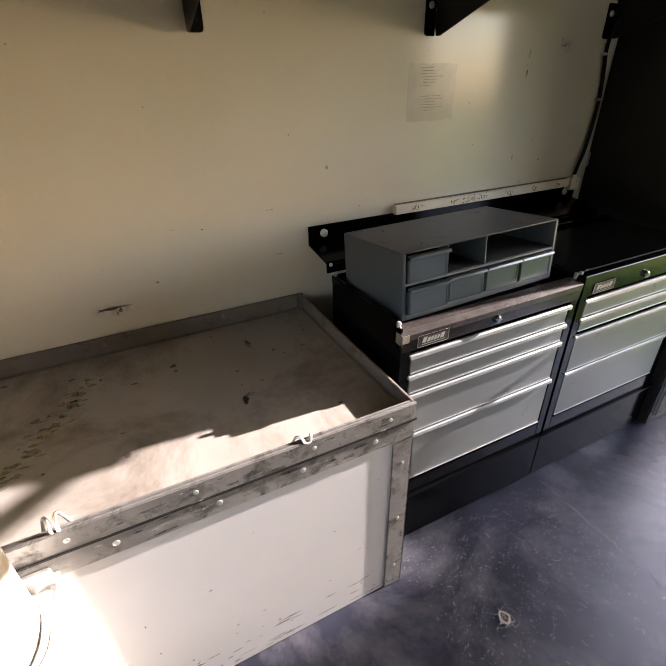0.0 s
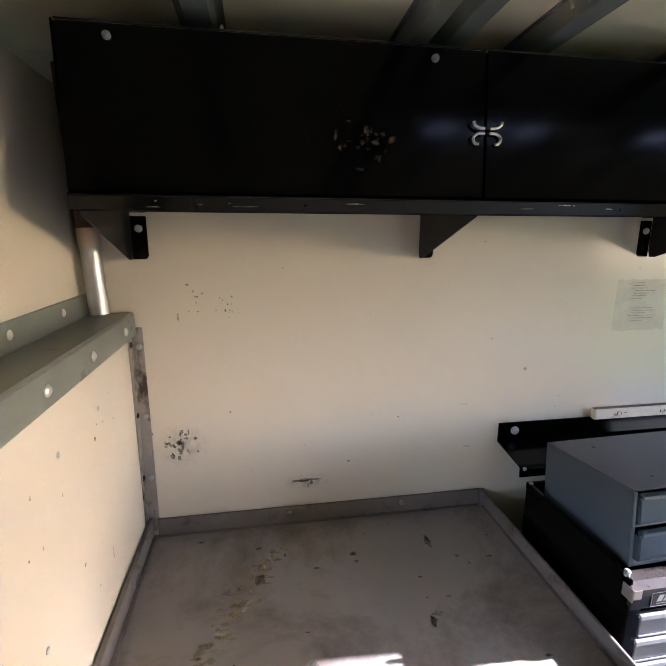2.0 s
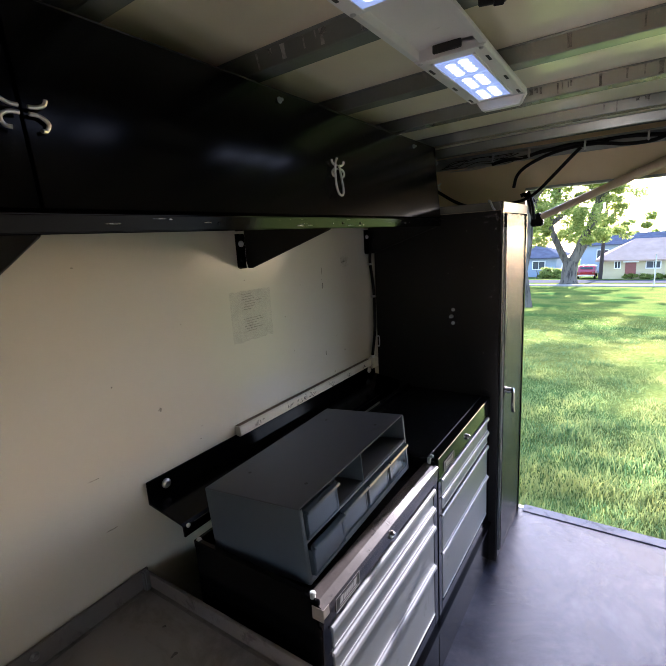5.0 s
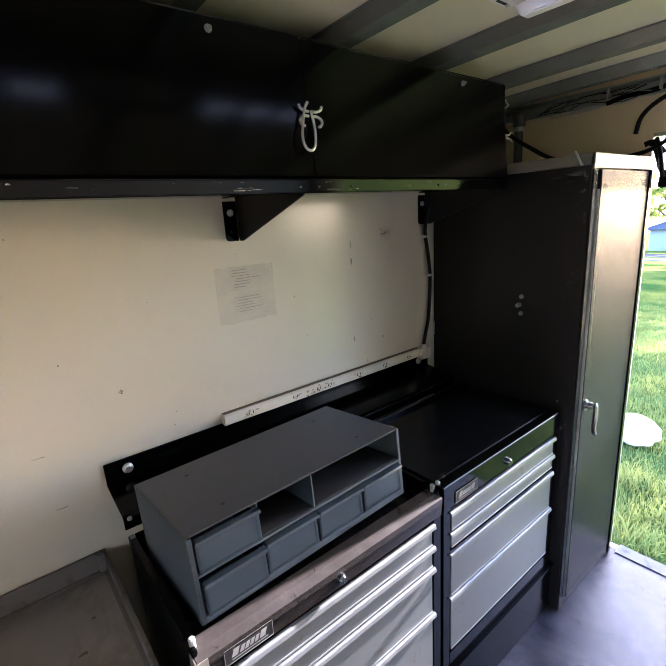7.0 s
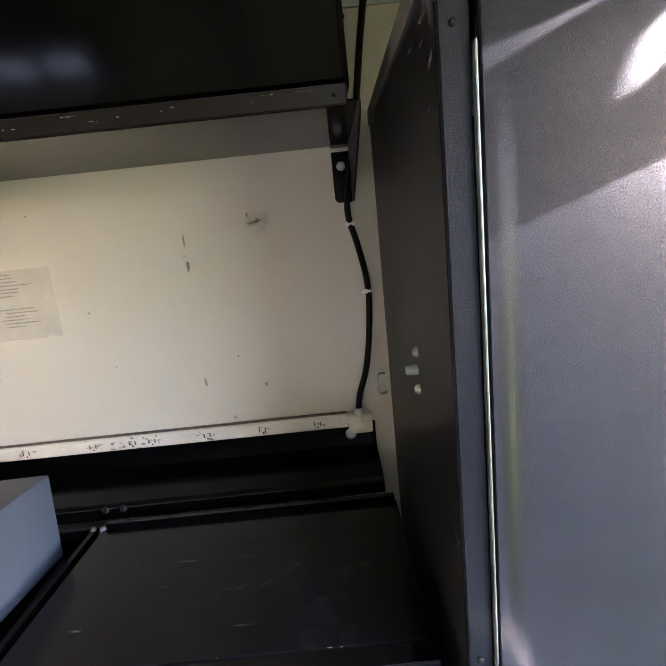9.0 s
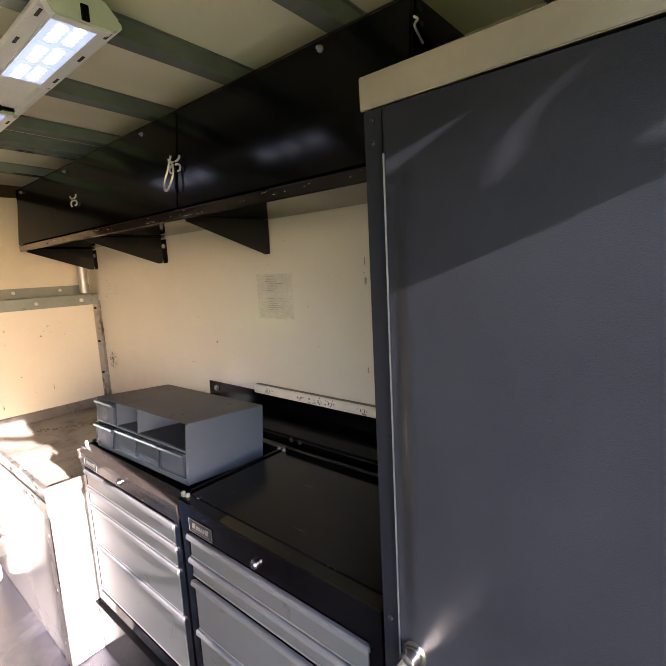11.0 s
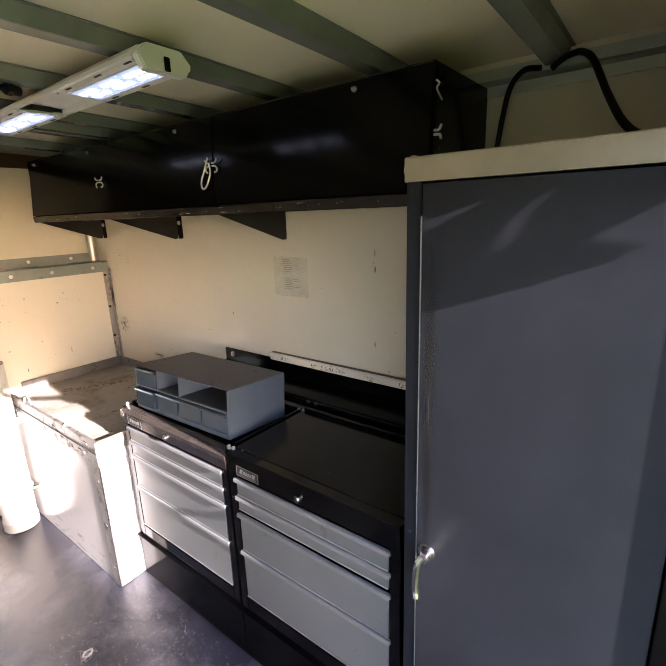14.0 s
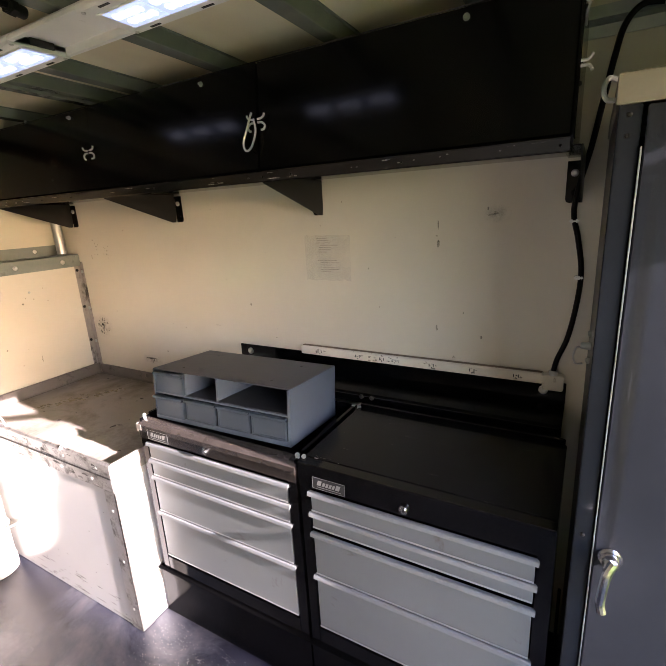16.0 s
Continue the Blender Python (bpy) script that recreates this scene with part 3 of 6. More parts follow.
# ---- drawer chests ----
def plinth(x0, x1):
    t = thing("chest_plinth", ((x0 + x1) / 2, -0.3, 0.0), "black steel plinth under the tool chests", "plinth", "chest plinths")
    part("front", block(x0, x1, -0.578, -0.566, 0.002, 0.222, 0.002), BLACK, t, "", False)
    part("flange", block(x0, x1, -0.590, -0.566, 0.214, 0.222, 0.002), BLACK, t, "", False)
    part("side", block(x0, x0 + 0.01, -0.566, -0.02, 0.002, 0.22, 0.002), BLACK, t, "", False)
    part("side", block(x1 - 0.01, x1, -0.566, -0.02, 0.002, 0.22, 0.002), BLACK, t, "", False)
    return t


plinth(1.098, 1.803)
plinth(1.806, 2.485)


def tool_chest(x0, x1, open_top, label):
    """A steel chest of four drawers, 0.63 m high, on its plinth."""
    yf, yb, z0, z1 = -0.577, -0.185, 0.225, 0.86
    t = thing("tool_chest", ((x0 + x1) / 2, (yf + yb) / 2, z0), label, "tool chest", "tool chests")
    fr = 0.032
    part("side", block(x0, x0 + 0.008, yf + 0.004, yb, z0, z1, 0.002), BLACK, t, "", False)
    part("side", block(x1 - 0.008, x1, yf + 0.004, yb, z0, z1, 0.002), BLACK, t, "", False)
    part("back", block(x0 + 0.009, x1 - 0.009, yb - 0.008, yb, z0, z1, 0.001), BLACK, t, "", False)
    part("bottom", block(x0 + 0.009, x1 - 0.009, yf + 0.01, yb - 0.01, z0, z0 + 0.008, 0.001), BLACK, t, "", False)
    face = merged(block(x0, x0 + fr, yf - 0.002, yf + 0.008, z0, 0.80, 0.002), block(x1 - fr, x1, yf - 0.002, yf + 0.008, z0, 0.80, 0.002),
                  block(x0 + fr, x1 - fr, yf - 0.002, yf + 0.008, z0, z0 + 0.062, 0.002), block(x0 + fr, x1 - fr, yf + 0.03, yf + 0.034, z0 + 0.06, 0.80, 0.0))
    part("face_frame", face, GLOSS, t, "", False)
    # top band with the lock, its upper edge sloped back
    fold = [(yf - 0.006, 0.842), (yf + 0.012, 0.850)] if open_top else [(yf - 0.004, 0.8630), (yf - 0.003, 0.8645)]
    part("top_band", extrude([(yf - 0.004, 0.790), *fold, (yf + 0.03, 0.853 if open_top else 0.864), (yf + 0.03, 0.846), (yf + 0.008, 0.79)], "x", x0, x1, 0.0012),
         BROWNBAND if open_top else GLOSS, t, "", False)
    if open_top:
        part("worn_edge", extrude([(yf - 0.0072, 0.826), (yf - 0.0074, 0.8425), (yf + 0.011, 0.8516), (yf + 0.036, 0.8556), (yf + 0.036, 0.8536), (yf + 0.012, 0.8502), (yf - 0.0060, 0.8415), (yf - 0.0060, 0.826)], "x", x0 + 0.001, x1 - 0.001),
             BARE, t, "edge worn to bare metal", False)
        part("corner_plate", merged(block(x0 - 0.0015, x0 + 0.020, yf - 0.0095, yf - 0.0076, 0.822, 0.845, 0.0008), block(x0 - 0.0035, x0 - 0.0012, yf - 0.0095, yf + 0.020, 0.815, 0.847, 0.0008)), RIM, t, "dull bent corner plate", False)
        part("tray_floor", block(x0 + 0.009, x1 - 0.009, yf + 0.034, yb - 0.01, 0.818, 0.8255, 0.001), BLACKTOP, t, "", False)
        part("rim", merged(block(x0 - 0.002, x0 + 0.012, yf + 0.045, yb, 0.846, 0.868, 0.002), block(x1 - 0.012, x1 + 0.002, yf + 0.045, yb, 0.852, 0.868, 0.002),
                           block(x0 + 0.012, x1 - 0.012, yb - 0.012, yb, 0.852, 0.868, 0.002)), BLACK, t, "", False)
    else:
        part("top_panel", block(x0 + 0.002, x1 - 0.002, yf + 0.03, yb, 0.852, 0.866, 0.003), BLACKTOP, t, "black top with pale scuffs", False)
        part("back_rail", block(x0 + 0.01, x1 - 0.004, yb - 0.012, yb, 0.866, 0.88, 0.002), BLACK, t, "", False)
        part("rail_wear", block(x0 + 0.012, x1 - 0.006, yb - 0.0126, yb - 0.010, 0.8785, 0.8806, 0.0005), BARE, t, "thin paler line along the edge", False)
    # drawers: two shallow, two deep
    for zt, zb in ((0.778, 0.713), (0.710, 0.645 if open_top else 0.657), (0.642, 0.495), (0.492, 0.296)):
        d = part("drawer", block(x0 + fr + 0.004, x1 - fr - 0.004, yf - 0.002, yf + 0.006, zb, zt - 0.006, 0.0015), SILVER, t, "grey drawer front", False)
        pull = extrude([(yf + 0.004, zt), (yf - 0.005, zt), (yf - 0.0085, zt - 0.0025), (yf - 0.0105, zt - 0.012), (yf - 0.0095, zt - 0.013), (yf - 0.007, zt - 0.006),
                        (yf - 0.004, zt - 0.004), (yf - 0.0035, zt - 0.012), (yf + 0.004, zt - 0.012)], "x", x0 + fr - 0.004, x1 - fr + 0.004, 0.0008)
        part("pull", pull, PULL, d, "bright grey drawer pull", False)
        part("lower_lip", block(x0 + fr + 0.004, x1 - fr - 0.004, yf - 0.004, yf - 0.0025, zb + 0.001, zb + 0.006, 0.0005), ALU, d, "", False)
    lx = (x0 + x1) / 2 - 0.012
    lk = part("lock", merged(rod((lx, yf - 0.004, 0.812), (lx, yf - 0.014, 0.812), 0.012, bevel=0.002), rod((lx, yf - 0.014, 0.812), (lx, yf - 0.016, 0.812), 0.008)), CHROME, t, "chrome key lock")
    part("keyhole", block(lx - 0.001, lx + 0.001, yf - 0.0167, yf - 0.0162, 0.807, 0.817, 0.0), INK, lk)
    # maker's badge: blank frame and bars
    bx = x0 + 0.048
    bd = part("badge", block(bx, bx + 0.102, yf - 0.0065, yf - 0.0045, 0.796, 0.832, 0.001), INK, t, "small black badge with pale border", False)
    f0, f1 = yf - 0.0074, yf - 0.0066
    part("badge_border", merged(block(bx, bx + 0.102, f0, f1, 0.8305, 0.832), block(bx, bx + 0.102, f0, f1, 0.796, 0.7975),
                                block(bx, bx + 0.0015, f0, f1, 0.798, 0.830), block(bx + 0.1005, bx + 0.102, f0, f1, 0.798, 0.830)), BADGE, bd)
    for a, b, zz in ((0.014, 0.026, 0.8235), (0.030, 0.038, 0.8205), (0.041, 0.048, 0.8205), (0.051, 0.058, 0.8205), (0.061, 0.068, 0.8205), (0.072, 0.084, 0.8235)):
        part("badge_bar", extrude([(bx + a, 0.8085), (bx + b, 0.8085), (bx + b + 0.005, zz), (bx + a + 0.005, zz)], "y", f1, f0), BADGE, bd)
    part("badge_bar", block(bx + 0.014, bx + 0.09, f0, f1, 0.8025, 0.8042), BADGE, bd)
    for cx in (x0 + 0.006, x1 - 0.006) if open_top else (x0 + 0.006,):
        for cy in (yf + 0.022, yb - 0.012):
            part("corner_clip", merged(rod((cx, cy, 0.848), (cx, cy, 0.873), 0.006, bevel=0.002), block(cx - 0.006, cx + 0.006, cy - 0.006, cy + 0.004, 0.866, 0.870, 0.001)), GALV, t, "small zinc corner clip")
    return t


tool_chest(1.126, 1.799, True, "black tool chest with grey drawers and worn edge")
tool_chest(1.809, 2.463, False, "black tool chest with grey drawers and plain top")


# ---- small parts cabinet ----
def parts_cabinet():
    x0, x1, yf, yb, z0, z1 = 1.152, 1.727, -0.516, -0.226, 0.827, 1.011
    t = thing("parts_cabinet", ((x0 + x1) / 2, yb, z0 - 0.0), "blue-grey steel parts cabinet with small drawers, some missing, on the chest", "parts cabinet")
    th = 0.003
    part("top", block(x0, x1, yf, yb, z1 - th, z1, 0.001), CABTOP, t, "dusty grey top", False)
    part("bottom", block(x0, x1, yf, yb, z0, z0 + th, 0.001), BLUEGREY, t, "", False)
    for xa in (x0, x1 - th):
        part("side", block(xa, xa + th, yf, yb, z0 + th, z1 - th, 0), BLUEGREY, t, "", False)
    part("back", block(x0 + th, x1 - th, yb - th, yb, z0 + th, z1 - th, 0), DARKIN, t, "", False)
    part("front_flange", merged(block(x0 + 0.001, x0 + 0.010, yf - 0.002, yf + 0.001, z0, z1 - 0.004, 0.001), block(x1 - 0.010, x1 - 0.001, yf - 0.002, yf + 0.001, z0, z1 - 0.004, 0.001),
                                block(x0 + 0.01, x1 - 0.01, yf - 0.002, yf + 0.001, z0, z0 + 0.016, 0.001)), BLUEGREY, t, "", False)
    zm = (z0 + z1) / 2 + 0.006
    part("shelf", block(x0 + th, x1 - th, yf - 0.001, yb - th, zm - 0.003, zm + 0.003, 0.001), BLUEGREY, t, "", False)
    # Thin dark sheets added on the shelf and under the top.
    part("lining", merged(block(x0 + 0.012, x1 - 0.006, yf + 0.006, yb - th - 0.001, zm + 0.0032, zm + 0.0042, 0), block(x0 + 0.01 + (x1 - x0) / 2, x1 - 0.005, yf + 0.02, yb - th - 0.001, z1 - 0.0052, z1 - 0.0034, 0)), DARKIN, t, "thin dark sheets inside the open cells", False)
    cell = (x1 - x0 - 0.02) / 4
    for k, top in ((1, True), (2, True)):
        xd = x0 + 0.01 + cell * k
        part("divider", block(xd - 0.0015, xd + 0.0015, yf + 0.002, yb - th, zm + 0.003, z1 - th, 0), BLUEGREY, t, "", False)
    for xd, zb_, zt, pull_out in [(x0 + 0.01, zm + 0.004, z1 - 0.007, 0.006)] + [(x0 + 0.01 + cell * k, z0 + 0.017, zm - 0.005, 0.012 if k == 0 else 0.004) for k in range(4)]:
        f = yf - pull_out
        d = part("small_drawer", merged(block(xd + 0.003, xd + cell - 0.003, f, f + 0.003, zb_ + 0.001, zt - 0.012, 0.001), block(xd + 0.003, xd + 0.006, f + 0.003, yb - 0.03, zb_ + 0.001, zt - 0.014, 0),
                                        block(xd + cell - 0.006, xd + cell - 0.003, f + 0.003, yb - 0.03, zb_ + 0.001, zt - 0.014, 0), block(xd + 0.006, xd + cell - 0.006, f + 0.003, yb - 0.03, zb_ + 0.001, zb_ + 0.004, 0)),
                 BLUESIDE, t, "blue-grey plastic drawer", False)
        a, b, c, e = xd + 0.006, xd + cell - 0.006, zb_ + 0.004, zt - 0.015
        part("front_border", merged(block(a, b, f - 0.0018, f - 0.0001, e - 0.004, e, 0.0006), block(a, b, f - 0.0018, f - 0.0001, c, c + 0.004, 0.0006),
                                    block(a, a + 0.005, f - 0.0018, f - 0.0001, c + 0.004, e - 0.004, 0.0006), block(b - 0.005, b, f - 0.0018, f - 0.0001, c + 0.004, e - 0.004, 0.0006)), BLUESIDE, d, "raised border", False)
        part("drawer_lip", extrude([(f + 0.004, zt), (f - 0.009, zt - 0.003), (f - 0.011, zt - 0.009), (f - 0.008, zt - 0.009), (f - 0.006, zt - 0.006), (f + 0.004, zt - 0.012)],
                                   "x", xd + 0.002, xd + cell - 0.002, 0.0008), BLUESIDE, d, "", False)
    for x, y in ((x0 + 0.10, yf + 0.05), (x1 - 0.10, yf + 0.05), (x0 + 0.10, yb - 0.06), (x1 - 0.10, yb - 0.06)):
        part("hole_plug", rod((x, y, z1 - 0.001), (x, y, z1 + 0.0006), 0.0045, seg=10), INK, t)
    t.matrix_basis = Matrix.Translation(t.location) @ pose(0, 0, 0, -4.6, 0, 2.0)
    return t


parts_cabinet()


# ---- black ledge and outlet strip on the wall ----
def wall_ledge():
    t = thing("wall_ledge", (1.79, 0.0, 0.87), "black folded steel ledge along the wall behind the chests", "ledge")
    part("fold", extrude([(-0.002, 0.976), (-0.008, 0.976), (-0.009, 0.916), (-0.138, 0.894), (-0.146, 0.887), (-0.147, 0.858), (-0.141, 0.858), (-0.140, 0.886), (-0.136, 0.888), (-0.002, 0.909)],
                         "x", 1.128, 2.444, 0.0008), BLACK, t, "", False)
    part("edge_wear", block(1.16, 2.44, -0.1478, -0.1445, 0.8855, 0.8872, 0.0005), BARE, t, "thin paler line along the edge", False)
    for x in (1.185, 2.38):
        part("bolt", screw_head((x, -0.008, 0.948), (0, -1, 0), 0.014, 0.010), STEEL, t, "round zinc bolt head")
    part("bolt", screw_head((1.142, -0.146, 0.886), (0, -1, 0), 0.006, 0.004), STEEL, t)
    for x in (1.80, 1.84):
        part("bolt", screw_head((x, -0.147, 0.884), (0, -1, 0), 0.008, 0.006), WORN, t)
    return t


wall_ledge()


def outlet_strip():
    t = thing("outlet_strip", (1.93, 0.0, 0.985), "cream metal power outlet strip along the wall", "outlet strip")
    part("channel", extrude([(-0.001, 0.973), (-0.001, 1.006), (-0.022, 1.007), (-0.026, 1.003), (-0.026, 0.976), (-0.022, 0.972)], "x", 1.470, 2.375, 0.001), TRIM, t, "", False)
    part("grime_line", block(1.472, 2.374, -0.018, -0.002, 1.0068, 1.0082, 0.0005), GRIME, t, "brown grime along the top edge", False)
    part("end_box", block(2.376, 2.436, -0.034, -0.001, 0.957, 1.006, 0.003), TRIM, t, "", False)
    part("conduit_nut", rod((2.405, -0.02, 1.006), (2.405, -0.02, 1.02), 0.012), STEEL, t)
    for x in (1.56, 1.73, 1.83, 1.88, 2.02, 2.16, 2.30):
        o = part("outlet", block(x - 0.018, x + 0.018, -0.0275, -0.0262, 0.978, 1.001, 0.001), TRIM, t, "", False)
        part("slot", merged(block(x - 0.010, x - 0.007, -0.0284, -0.0276, 0.985, 0.996), block(x + 0.005, x + 0.008, -0.0284, -0.0276, 0.985, 0.996),
                            rod((x, -0.0276, 0.982), (x, -0.0284, 0.982), 0.002, seg=8)), INK, o)
    return t


outlet_strip()
cord = thing("power_cord", (2.405, -0.02, 1.02), "black power cord running up the wall from the outlet strip", "cord")
part("cord", hose([(2.405, -0.02, 1.018), (2.413, -0.022, 1.06), (2.436, -0.02, 1.13), (2.452, -0.016, 1.24), (2.455, -0.014, 1.33), (2.440, -0.014, 1.42), (2.424, -0.016, 1.49),
                   (2.430, -0.022, 1.56), (2.452, -0.035, 1.66), (2.468, -0.045, 1.76), (2.484, -0.05, 1.86), (2.50, -0.05, 1.93), (2.532, -0.048, 1.965), (2.575, -0.05, 1.962)], 0.0075, 8), RUBBER, cord)
for p in ((2.426, -0.012, 1.47), (2.45, -0.012, 1.31)):
    part("cable_clip", block(p[0] - 0.012, p[0] + 0.012, -0.024, -0.001, p[2] - 0.005, p[2] + 0.005, 0.003), STEEL, cord)


# ---- overhead cabinet ----
def overhead_cabinet():
    x0, x1, yf, z0, z1 = 0.02, 2.418, -0.36, 1.655, 1.948

    def face(z):
        """Where the sloping door front stands at a height."""
        return -0.3755 + (z - 1.663) * 0.10

    t = thing("overhead_cabinet", (1.22, 0.0, z0), "long black wall cabinet with three flap doors under the roof", "wall cabinet")
    part("bottom", block(x0, x1, yf + 0.003, -0.002, z0 - 0.01, z0 - 0.002, 0.001), GLOSS, t, "", False)
    part("top", block(x0, x1, face(z1) + 0.006, -0.002, z1 - 0.008, z1 - 0.002, 0.001), BLACK, t, "", False)
    end = [(-0.002, z0 - 0.012), (-0.002, z1), (-0.352, z1), (-0.356, z0 + 0.008), (-0.352, z0 - 0.012)]
    part("end_panel", extrude(end, "x", x0 - 0.004, x0, 0.001), BLACK, t, "", False)
    e = part("end_panel", extrude(end, "x", x1, x1 + 0.004, 0.001), BLACK, t, "", False)
    part("end_flange", extrude([(face(z0) + 0.006, z0), (face(z1) + 0.006, z1 - 0.004), (face(z1) + 0.05, z1 - 0.004), (face(z0) + 0.05, z0)], "x", x1 + 0.0045, x1 + 0.007, 0.001), BLACK, e, "", False)
    for dy, z in ((0.02, 1.925), (0.025, 1.90), (0.02, 1.80), (0.03, 1.76)):
        part("screw", screw_head((x1 + 0.007, face(z) + dy, z), (1, 0, 0), 0.0045, 0.004), WORN, e)
    part("back", block(x0, x1, -0.008, -0.002, z0 - 0.002, z1 - 0.008, 0), BLACK, t, "", False)
    # folded lip along the lower front edge
    part("lip", extrude([(yf + 0.004, z0 + 0.004), (yf - 0.012, z0 + 0.006), (yf - 0.017, z0), (yf - 0.0125, 1.629), (yf - 0.009, 1.626), (yf - 0.007, 1.640), (yf + 0.004, 1.642)], "x", x0, x1, 0.0012), GLOSS, t, "scratched lower lip", False)
    for x in (0.45, 0.66, 1.15, 1.62, 1.72, 2.05, 2.40):
        part("screw", screw_head((x, yf - 0.0155, 1.641), (0, -1, 0), 0.003, 0.002), WORN, t)
    seams = (x0, 0.822, 1.612, x1)
    for i, (a, b) in enumerate(zip(seams, seams[1:])):
        d = part("flap_door", extrude([(face(z0 + 0.008) - 0.003 * (i == 1), z0 + 0.008), (face(z1) - 0.003 * (i == 1), z1 - 0.001), (face(z1) + 0.004 - 0.002 * (i == 1), z1 - 0.001), (face(z0) + 0.006 - 0.002 * (i == 1), z0 + 0.008)], "x", a + 0.002, b - 0.002, 0.0008), BLACK, t, "glossy black flap door", False)
        part("top_edge", block(a + 0.001, b - 0.001, face(z1) - 0.0035, face(z1) + 0.0015, z1 - 0.0005, z1 + 0.0020, 0.0004), BARE, d, "worn top edge", False)
    for x in (0.106, 0.712, 1.40, 2.195):
        part("turn_stud", merged(screw_head((x, face(1.926) - 0.001, 1.926), (0, -1, 0), 0.0075, 0.008), rod((x, face(1.926) - 0.008, 1.926), (x, face(1.926) - 0.013, 1.926), 0.004, seg=8)), GALV, t, "zinc stud")
    w, f = 0.0030, face(1.79) - 0.010
    for x, drop in ((0.822, False), (1.612, True)):
        for side in (-1, 1):
            part("wire_pull", merged(hose([(x + side * 0.006, f, 1.797), (x + side * 0.018, f, 1.798), (x + side * 0.028, f, 1.803), (x + side * 0.031, f, 1.810)], w, 5),
                                     hose([(x + side * 0.006, f, 1.788), (x + side * 0.020, f, 1.787), (x + side * 0.030, f, 1.779), (x + side * 0.026, f, 1.769), (x + side * 0.018, f - 0.003, 1.767)], w, 5)), STEEL, t, "bent wire hook")
        if drop:
            part("wire_loop", hose([(x - 0.004, f - 0.006, 1.798), (x + 0.002, f - 0.008, 1.765), (x - 0.006, f - 0.018, 1.728), (x - 0.020, f - 0.022, 1.714), (x - 0.034, f - 0.020, 1.720),
                                    (x - 0.038, f - 0.016, 1.742), (x - 0.028, f - 0.008, 1.775), (x - 0.018, f - 0.004, 1.803), (x - 0.010, f - 0.004, 1.815)], 0.0030, 5), STEEL, t, "hanging wire loop")
    part("wire_pull", merged(hose([(x1 + 0.007, f + 0.014, 1.797), (x1 + 0.02, f + 0.012, 1.797), (x1 + 0.028, f + 0.007, 1.806)], w, 5),
                             hose([(x1 + 0.007, f + 0.014, 1.787), (x1 + 0.022, f + 0.012, 1.786), (x1 + 0.028, f + 0.007, 1.776)], w, 5)), STEEL, t, "bent wire hook")
    part("wire_pull", hose([(x1 + 0.007, f + 0.020, 1.905), (x1 + 0.014, f + 0.022, 1.898), (x1 + 0.012, f + 0.014, 1.886), (x1 + 0.010, f + 0.036, 1.874), (x1 + 0.009, f + 0.050, 1.868)], 0.0022, 5), STEEL, t, "bent wire hook")
    return t


overhead_cabinet()


def shelf_bracket(x, flange):
    """A black gusset on a wall flange, up to the cabinet's underside."""
    t = thing("shelf_bracket", (x, 0.0, 1.52), "black folded steel gusset bracket bolted to the wall", "bracket", "cabinet brackets")
    part("gusset", extrude([(-0.004, 1.54), (-0.004, 1.643), (-0.345, 1.643), (-0.345, 1.625), (-0.03, 1.52), (-0.01, 1.52)], "x", x - 0.002, x + 0.002, 0.0006), BLACKSIDE, t, "", False)
    a, b = (x + 0.002, x + 0.042) if flange > 0 else (x - 0.042, x - 0.002)
    c = 0.010
    plate = [(a, 1.632), (b, 1.632)] + ([(b, 1.52 + c), (b - c * 0.3, 1.52 + c * 0.3), (b - c, 1.52), (a, 1.52)] if flange > 0 else [(b, 1.52), (a + c, 1.52), (a + c * 0.3, 1.52 + c * 0.3), (a, 1.52 + c)])
    part("wall_flange", extrude(plate, "y", -0.005, -0.001, 0.0008), BLACK, t, "", False)
    part("top_flange", block(a, b, -0.345, -0.005, 1.640, 1.6435, 0.0008), BLACK, t, "", False)
    part("bolt", screw_head(((a + b) / 2, -0.005, 1.60), (0, -1, 0), 0.010, 0.009), STEEL, t, "zinc bolt")
    part("bolt", screw_head(((a + b) / 2, -0.005, 1.548), (0, -1, 0), 0.007, 0.004), BLACK, t)
    return t


shelf_bracket(0.026, 1)
shelf_bracket(0.825, 1)
shelf_bracket(1.598, -1)
shelf_bracket(2.44, -1)


